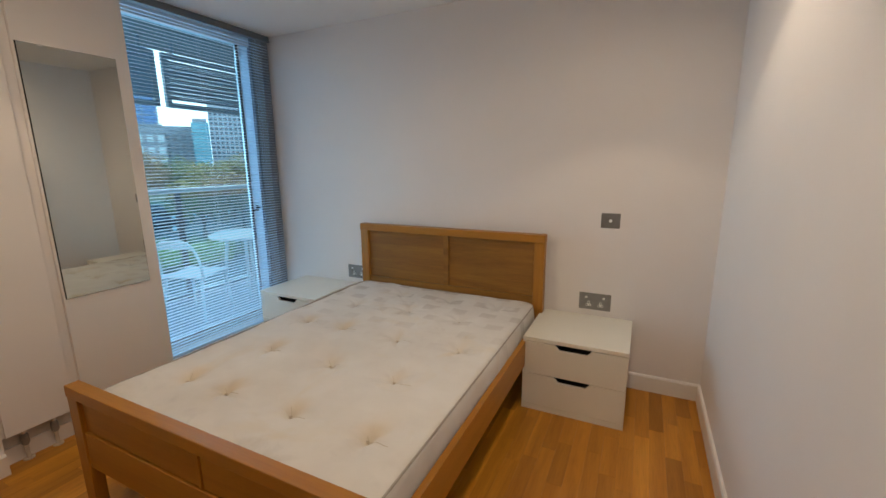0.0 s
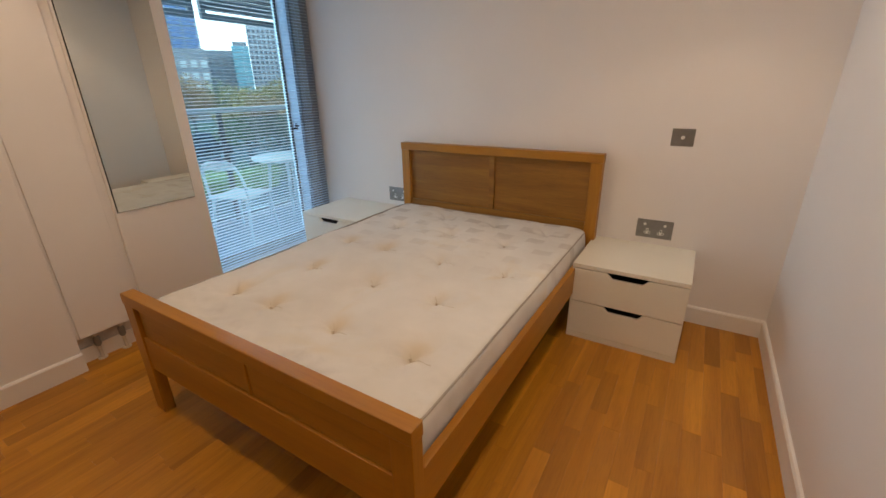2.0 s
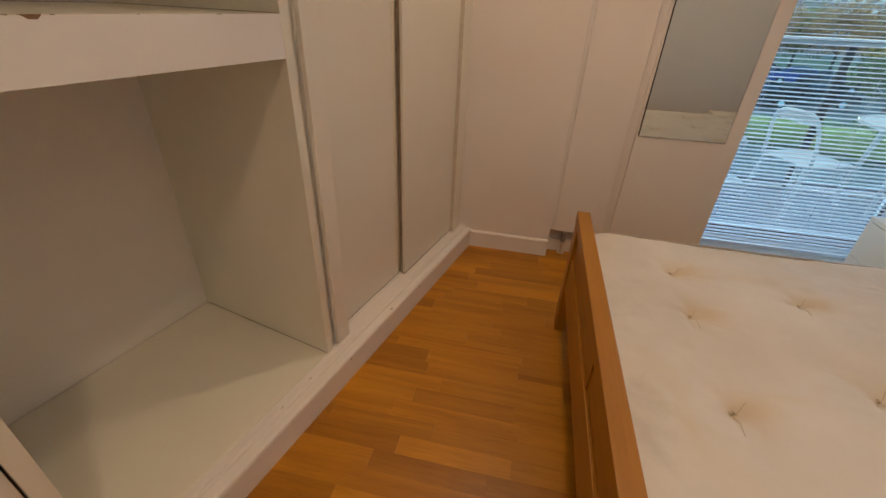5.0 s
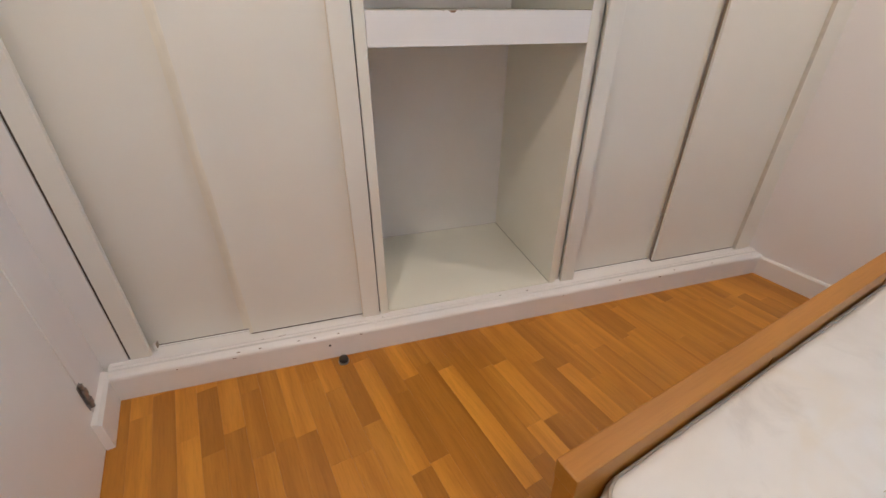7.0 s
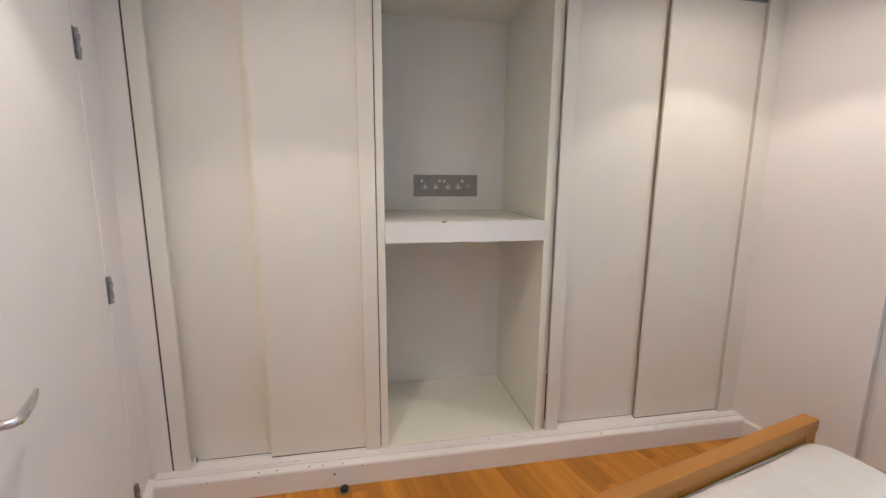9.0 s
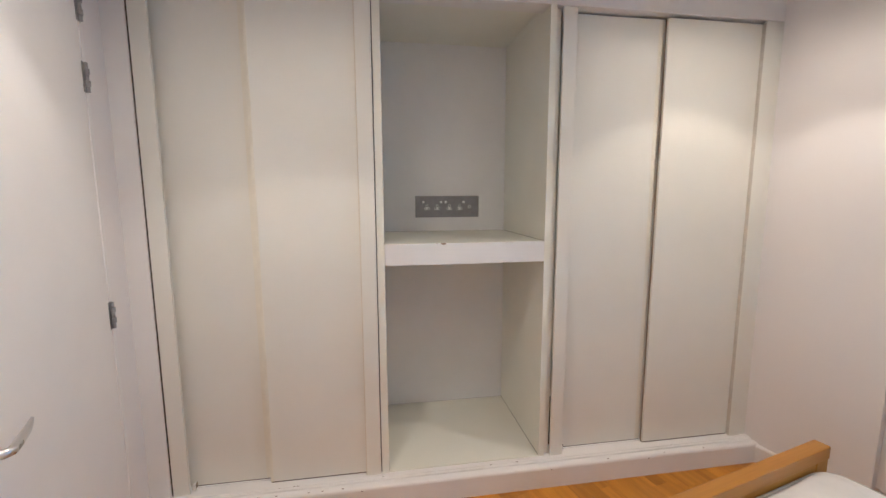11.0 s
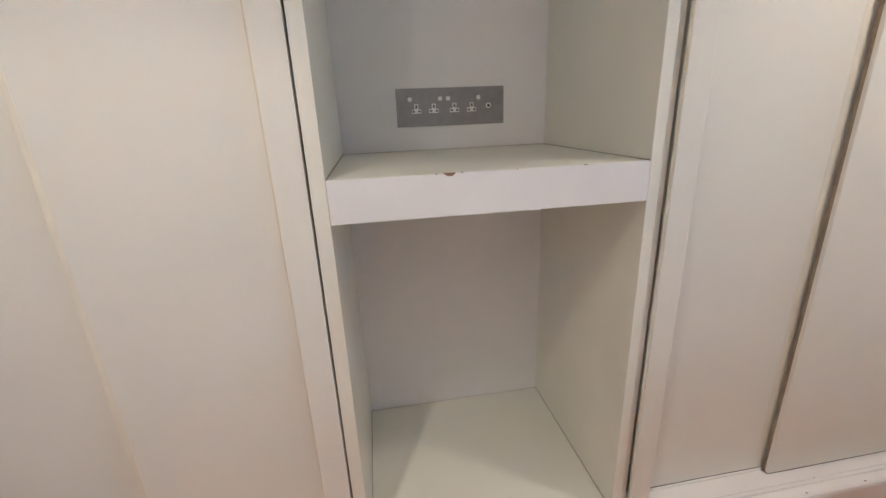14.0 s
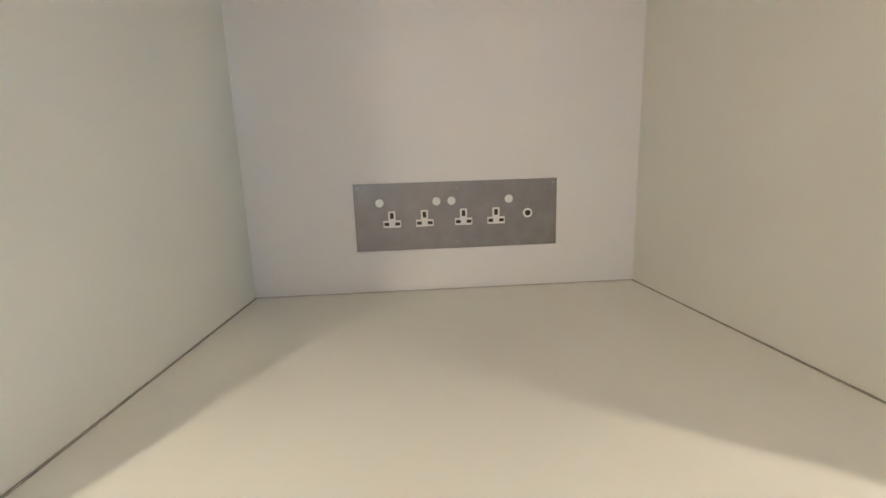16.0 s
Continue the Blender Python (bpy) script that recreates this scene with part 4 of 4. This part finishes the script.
for k in range(4):
    a = radians(45 + 90 * k)
    part("leg", tube([(0.22 * math.cos(a), 0.22 * math.sin(a), 0.695), (0.26 * math.cos(a), 0.26 * math.sin(a), 0.35), (0.31 * math.cos(a), 0.31 * math.sin(a), 0)], [0.022, 0.018, 0.015], 8), CHAIR, table, "", True)

stool = thing("ornament", "small white pedestal ornament on the balcony deck", "ornament", pose(-4.40, 2.47, BZ))
part("base", box((-0.13, -0.13, 0), (0.13, 0.13, 0.10), 0.012), CHAIR, stool)
part("stem", tube([(0, 0, 0.10), (0, 0, 0.22), (0, 0, 0.38)], [0.03, 0.014, 0.02], 12), CHAIR, stool, "", True)
part("globe", tube([(0, 0, 0.375), (0, 0, 0.385), (0, 0, 0.42), (0, 0, 0.455), (0, 0, 0.475), (0, 0, 0.48)], [0.02, 0.05, 0.068, 0.06, 0.035, 0.01], 20), CHAIR, stool, "rounded white top", True)

# ---- outside: car park, trees, towers ----
GZ = -3.7
ASPHALT = plain("wet_asphalt", (0.055, 0.057, 0.06), 0.6, vary=0.3, scale=0.6)
GRASS = plain("lawn", (0.05, 0.066, 0.03), 0.9, vary=0.3, scale=1.2)
BARK = plain("bark", (0.07, 0.055, 0.045), 0.9, vary=0.3, scale=8)
GLAZE = plain("tower_glass_blue", (0.05, 0.13, 0.28), 0.12, 0.3, vary=0.25, scale=0.05)
PALE = plain("pale_cladding", (0.36, 0.41, 0.47), 0.6, vary=0.08, scale=0.1)
GREYC = plain("grey_cladding", (0.17, 0.20, 0.24), 0.6, vary=0.1, scale=0.1)
TEAL = plain("teal_glass", (0.09, 0.30, 0.38), 0.2, vary=0.15, scale=0.1)
PANE = plain("dark_window", (0.06, 0.09, 0.13), 0.1, vary=0.4, scale=0.15)
BRIGHT = plain("pale_window", (0.42, 0.50, 0.54), 0.25, vary=0.3, scale=0.2)
structure("ground", box((-1500, -1500, GZ - 0.5), (1500, 1500, GZ)), ASPHALT, "wet asphalt car park", "ground")


def out(az, d, z=GZ):
    """A place d metres out of the window, az degrees from north towards west."""
    return Matrix.Translation((-d * math.sin(radians(az)), d * math.cos(radians(az)), z)) @ Matrix.Rotation(radians(az), 4, "Z")


def lawn(az, d, w, depth):
    ob = structure("lawn", box((-w / 2, 0, 0), (w / 2, depth, 0.05)), GRASS, "strip of autumn lawn beside the car park", "lawn")
    ob.matrix_world = out(az, d)


lawn(63.5, 23.6, 8, 2.0)
lawn(58, 66, 120, 22)


def leaf_material(name, a, b):
    m, nt, bs = base(name, 0.7)
    geo = nt.nodes.new("ShaderNodeNewGeometry")
    r = ramp(nt, a, b, 0.0, 1.0)
    nt.links.new(geo.outputs["Random Per Island"], r.inputs["Fac"])
    nt.links.new(r.outputs["Color"], bs.inputs["Base Color"])
    return m


GREEN_LEAF = leaf_material("green_leaves", (0.05, 0.085, 0.035), (0.15, 0.19, 0.075))
GOLD_LEAF = leaf_material("autumn_leaves", (0.13, 0.11, 0.03), (0.27, 0.215, 0.065))
RUST_LEAF = leaf_material("rust_leaves", (0.17, 0.10, 0.045), (0.30, 0.19, 0.09))


def leaves(rnd, clumps, per, size):
    """Many small bent leaves scattered round clump centres."""
    verts, faces = [], []
    for cx, cy, cz, r in clumps:
        for _ in range(per):
            d = Vector((rnd.gauss(0, 1), rnd.gauss(0, 1), rnd.gauss(0, 0.8)))
            p = Vector((cx, cy, cz)) + d.normalized() * r * rnd.random() ** 0.4
            a = Vector((rnd.uniform(-1, 1), rnd.uniform(-1, 1), rnd.uniform(-1, 1))).normalized()
            b = a.orthogonal().normalized()
            s = size * rnd.uniform(0.6, 1.4)
            n = len(verts)
            verts += [p - a * s, p + b * s * 0.5, p + a * s, p - b * s * 0.5]
            faces.append((n, n + 1, n + 2, n + 3))
    return verts, faces


def tree(m, h, spread, leaf, seed, label):
    rnd = random.Random(seed)
    t = thing("tree", label, "tree", m, "car park trees")
    bm = tube([(0, 0, 0), (0.05, 0.03, h * 0.25), (0.02, -0.05, h * 0.5), (0.1, 0, h * 0.8)], [0.16, 0.12, 0.09, 0.03], 8)
    clumps = []
    for k in range(9):
        a, z = rnd.uniform(0, math.tau), h * rnd.uniform(0.30, 0.55)
        r = spread * rnd.uniform(0.5, 0.85)
        tip = (r * math.cos(a), r * math.sin(a), z + h * rnd.uniform(0.12, 0.32))
        tube([(0, 0, z), (tip[0] * 0.5, tip[1] * 0.5, (z + tip[2]) / 2 + 0.1), tip], [0.06, 0.04, 0.015], 6, bm=bm)
        clumps.append((*tip, spread * rnd.uniform(0.32, 0.5)))
    for k in range(10):
        a, r = rnd.uniform(0, math.tau), spread * rnd.uniform(0, 0.75)
        clumps.append((r * math.cos(a), r * math.sin(a), h * rnd.uniform(0.45, 0.92) - r * 0.3, spread * rnd.uniform(0.28, 0.45)))
    part("trunk", bm, BARK, t, "", True)
    v, f = leaves(rnd, clumps, 260, 0.12)
    data = bpy.data.meshes.new("crown")
    data.from_pydata(v, [], f)
    data.materials.append(leaf)
    new("crown", data).parent = t


LEAVES = ((GREEN_LEAF, "green tree turning gold at its tips"), (GOLD_LEAF, "golden autumn tree beside the car park"), (RUST_LEAF, "rust-brown autumn tree beside the car park"))
for i, (az, d, h, sp, kind) in enumerate(((71, 50, 6.0, 2.6, 1), (67, 48, 6.2, 2.7, 2), (64.2, 55, 6.3, 2.9, 0), (61, 50, 6.4, 2.8, 2), (57.6, 52, 6.6, 2.8, 0), (54.8, 46, 6.0, 2.6, 1),
                                          (52.2, 44, 6.3, 2.7, 1), (49, 44, 6.4, 2.8, 1), (46, 50, 6.4, 2.8, 0), (74, 54, 6.2, 2.8, 0), (55.6, 34, 4.4, 2.0, 1), (51.2, 31, 4.6, 2.1, 2))):
    leaf, words = LEAVES[kind]
    tree(out(az, d), h, sp, leaf, 40 + i, words)


def shrub_row(m, w, d, h, leaf, seed, label):
    rnd = random.Random(seed)
    s = thing("hedge", label, "hedge", m, "hedges")
    part("core", soft_block(w * 0.96, d * 0.8, h * 0.85, h * 0.25, 24, 6, 6, lambda x, y: 0.1 * noise.noise((x, y, seed))), leaf, s)
    v, f = leaves(rnd, [(rnd.uniform(-w / 2, w / 2), rnd.uniform(-d / 2, d / 2), h * rnd.uniform(0.4, 0.95), 0.35) for _ in range(30)], 60, 0.07)
    data = bpy.data.meshes.new("leaves")
    data.from_pydata(v, [], f)
    data.materials.append(leaf)
    new("leaves", data).parent = s


YELLOW_LEAF = leaf_material("yellow_hedge_leaves", (0.16, 0.17, 0.03), (0.34, 0.33, 0.08))
shrub_row(out(62.5, 25), 9.0, 1.6, 1.2, YELLOW_LEAF, 5, "clipped yellow-green hedge below the balcony")
shrub_row(out(55, 27), 6.0, 1.6, 1.1, GREEN_LEAF, 6, "clipped dark green hedge below the balcony")


def car(m, paint, label):
    c = thing("parked_car", label, "car", m, "parked cars")
    prof = [(-2.1, 0.35), (-2.15, 0.75), (-1.95, 0.95), (-1.25, 1.02), (-0.65, 1.42), (0.65, 1.45), (1.35, 1.02), (2.0, 0.90), (2.15, 0.65), (2.1, 0.35)]
    bm = prism(prof, -0.85, 0.85, "y")
    bmesh.ops.bevel(bm, geom=bm.edges[:], offset=0.06, segments=2, affect="EDGES")
    body = part("body", bm, paint, c, "", True)
    part("side_window", prism([(-1.05, 1.03), (-0.58, 1.36), (0.58, 1.38), (1.1, 1.03)], -0.862, 0.862, "y"), PANE, body)
    for x in (-1.3, 1.3):
        for y in (-0.86, 0.70):
            w = part("wheel", disc(x, 0.32, y, y + 0.16, 0.32, 20, axis="y"), RUBBER, c)
            part("rim", disc(x, 0.32, y - 0.01, y + 0.17, 0.18, 14, axis="y"), FRAME, w)


PAINTS = [plain("car_blue", (0.03, 0.09, 0.30), 0.25), plain("car_black", (0.02, 0.022, 0.026), 0.25), plain("car_silver", (0.45, 0.47, 0.50), 0.3, 0.4), plain("car_white", (0.75, 0.77, 0.78), 0.3)]
for az, d, k, turn in ((63, 49, 0, 10), (60.4, 47, 1, 12), (66.2, 50, 1, 8), (57.4, 48, 2, 10), (67.5, 38, 1, 14), (65.6, 35.5, 1, 12), (60.8, 38.5, 1, 12), (54, 47, 3, 10), (70, 49, 2, 8)):
    words = ("blue", "black", "silver", "white")[k]
    car(out(az, d) @ Matrix.Rotation(radians(turn), 4, "Z"), PAINTS[k], words + " car parked in a row on the asphalt")


def building(az, d, w, h, depth, wall, pane, cols, rows, label, z0=0.0, gap=0.30, name="office_tower"):
    """A block facing the window with a grid of panes set into its front."""
    b = thing(name, label, "building", out(az, d), "distant buildings")
    part("wall", box((-w / 2, 0, 0), (w / 2, depth, h), 0.15, seg=1), wall, b)
    part("roof", box((-w / 2 + 0.4, 0.4, h), (w / 2 - 0.4, depth - 0.4, h + 1.0)), GREYC, b)
    cw, ch = w / cols, (h - z0 - 1.0) / rows
    first = None
    for i in range(cols):
        for j in range(rows):
            if first is None:
                first = part("window", box((gap * cw / 2, -0.12, gap * ch / 2), (cw * (1 - gap / 2), 0.05, ch * (1 - gap / 2))), pane, b)
                o = first
            else:
                o = new("window", first.data)
                o.parent = b
            o.location = (-w / 2 + i * cw, 0, z0 + j * ch)


building(65.5, 170, 38, 70, 30, GREYC, GLAZE, 10, 18, "tall dark blue glass office tower", 3, 0.12)
building(60.2, 171, 7.5, 62, 25, PALE, GLAZE, 3, 18, "pale service shaft of the blue tower", 3, 0.35)
building(66.5, 120, 34, 13.6, 16, GREYC, BRIGHT, 16, 4, "long grey block with rows of pale windows", 2, 0.40, "office_block")
building(57.2, 150, 13, 15.5, 16, GREYC, PANE, 6, 5, "low dark grey office block behind the trees", 2, 0.35, "office_block")
building(55.0, 135, 4.2, 16.5, 14, TEAL, TEAL, 2, 6, "narrow teal glass block", 2, 0.2, "office_block")
building(50.6, 180, 22, 27, 25, PALE, PANE, 14, 14, "pale gridded office tower with dark windows", 2, 0.38)
building(44, 170, 18, 30, 22, GREYC, PANE, 9, 12, "grey office tower beyond the trees", 2, 0.35)
building(76, 140, 30, 24, 20, PALE, PANE, 12, 8, "pale office block at the edge of the car park", 2, 0.35, "office_block")


def cloud_material():
    """Bright overcast cloud, slightly blue."""
    m, nt, b = base("overcast_cloud", 1.0)
    emit = nt.nodes.new("ShaderNodeEmission")
    r = ramp(nt, (0.74, 0.83, 0.95), (0.93, 0.97, 1.0), 0.3, 0.7)
    nt.links.new(noise_tex(nt, coords(nt, (0.004, 0.004, 0.012)), 1.0, 5), r.inputs["Fac"])
    nt.links.new(r.outputs["Color"], emit.inputs["Color"])
    emit.inputs["Strength"].default_value = 0.80
    nt.links.new(emit.outputs["Emission"], nt.nodes["Material Output"].inputs["Surface"])
    return m


# a far bank of bright cloud all round the horizon
bm = bmesh.new()
rings = [[bm.verts.new((r * math.cos(k * math.tau / 48), r * math.sin(k * math.tau / 48), z)) for k in range(48)] for r, z in ((900, -4), (900, 200), (800, 480), (560, 760))]
for a, b in zip(rings, rings[1:]):
    for k in range(48):
        bm.faces.new((a[k], a[(k + 1) % 48], b[(k + 1) % 48], b[k]))
tagged(mesh_object("backdrop", bm, cloud_material()), "bright overcast cloud above the horizon", "sky", kind="structure")

# ---- floor strips ----
floor = bpy.data.objects["floor"]
rnd = random.Random(11)
SW, LENGTHS = 0.0700, (0.30, 0.38, 0.46, 0.54, 0.62)
strips = {}
for n in LENGTHS:
    bm = bmesh.new()
    lo, hi, b = (0.00012, 0.00012, -0.0055), (SW - 0.00012, n - 0.00012, 0.0), 0.00025
    bot = [bm.verts.new((x, y, lo[2])) for x, y in ((lo[0], lo[1]), (hi[0], lo[1]), (hi[0], hi[1]), (lo[0], hi[1]))]
    mid = [bm.verts.new((v.co.x, v.co.y, -b)) for v in bot]
    top = [bm.verts.new((x, y, 0)) for x, y in ((lo[0] + b, lo[1] + b), (hi[0] - b, lo[1] + b), (hi[0] - b, hi[1] - b), (lo[0] + b, hi[1] - b))]
    bm.faces.new(top)
    for i in range(4):
        j = (i + 1) % 4
        bm.faces.new((bot[i], bot[j], mid[j], mid[i]))
        bm.faces.new((mid[i], mid[j], top[j], top[i]))
    data = bpy.data.meshes.new("floor_strip")
    bm.to_mesh(data)
    bm.free()
    data.materials.append(PLANK)
    strips[n] = data
x = -2.95
while x < EAST + 0.02:
    last = 1.3 if x < -2.68 else -0.38 - (x - 0.40) * 0.24
    y = NORTH + rnd.uniform(0.01, 0.11)
    while y > last:
        n = rnd.choice(LENGTHS)
        y -= n
        o = new("floor_strip", strips[n])
        o.parent = floor
        o.location = (x, y, 0)
    x += SW
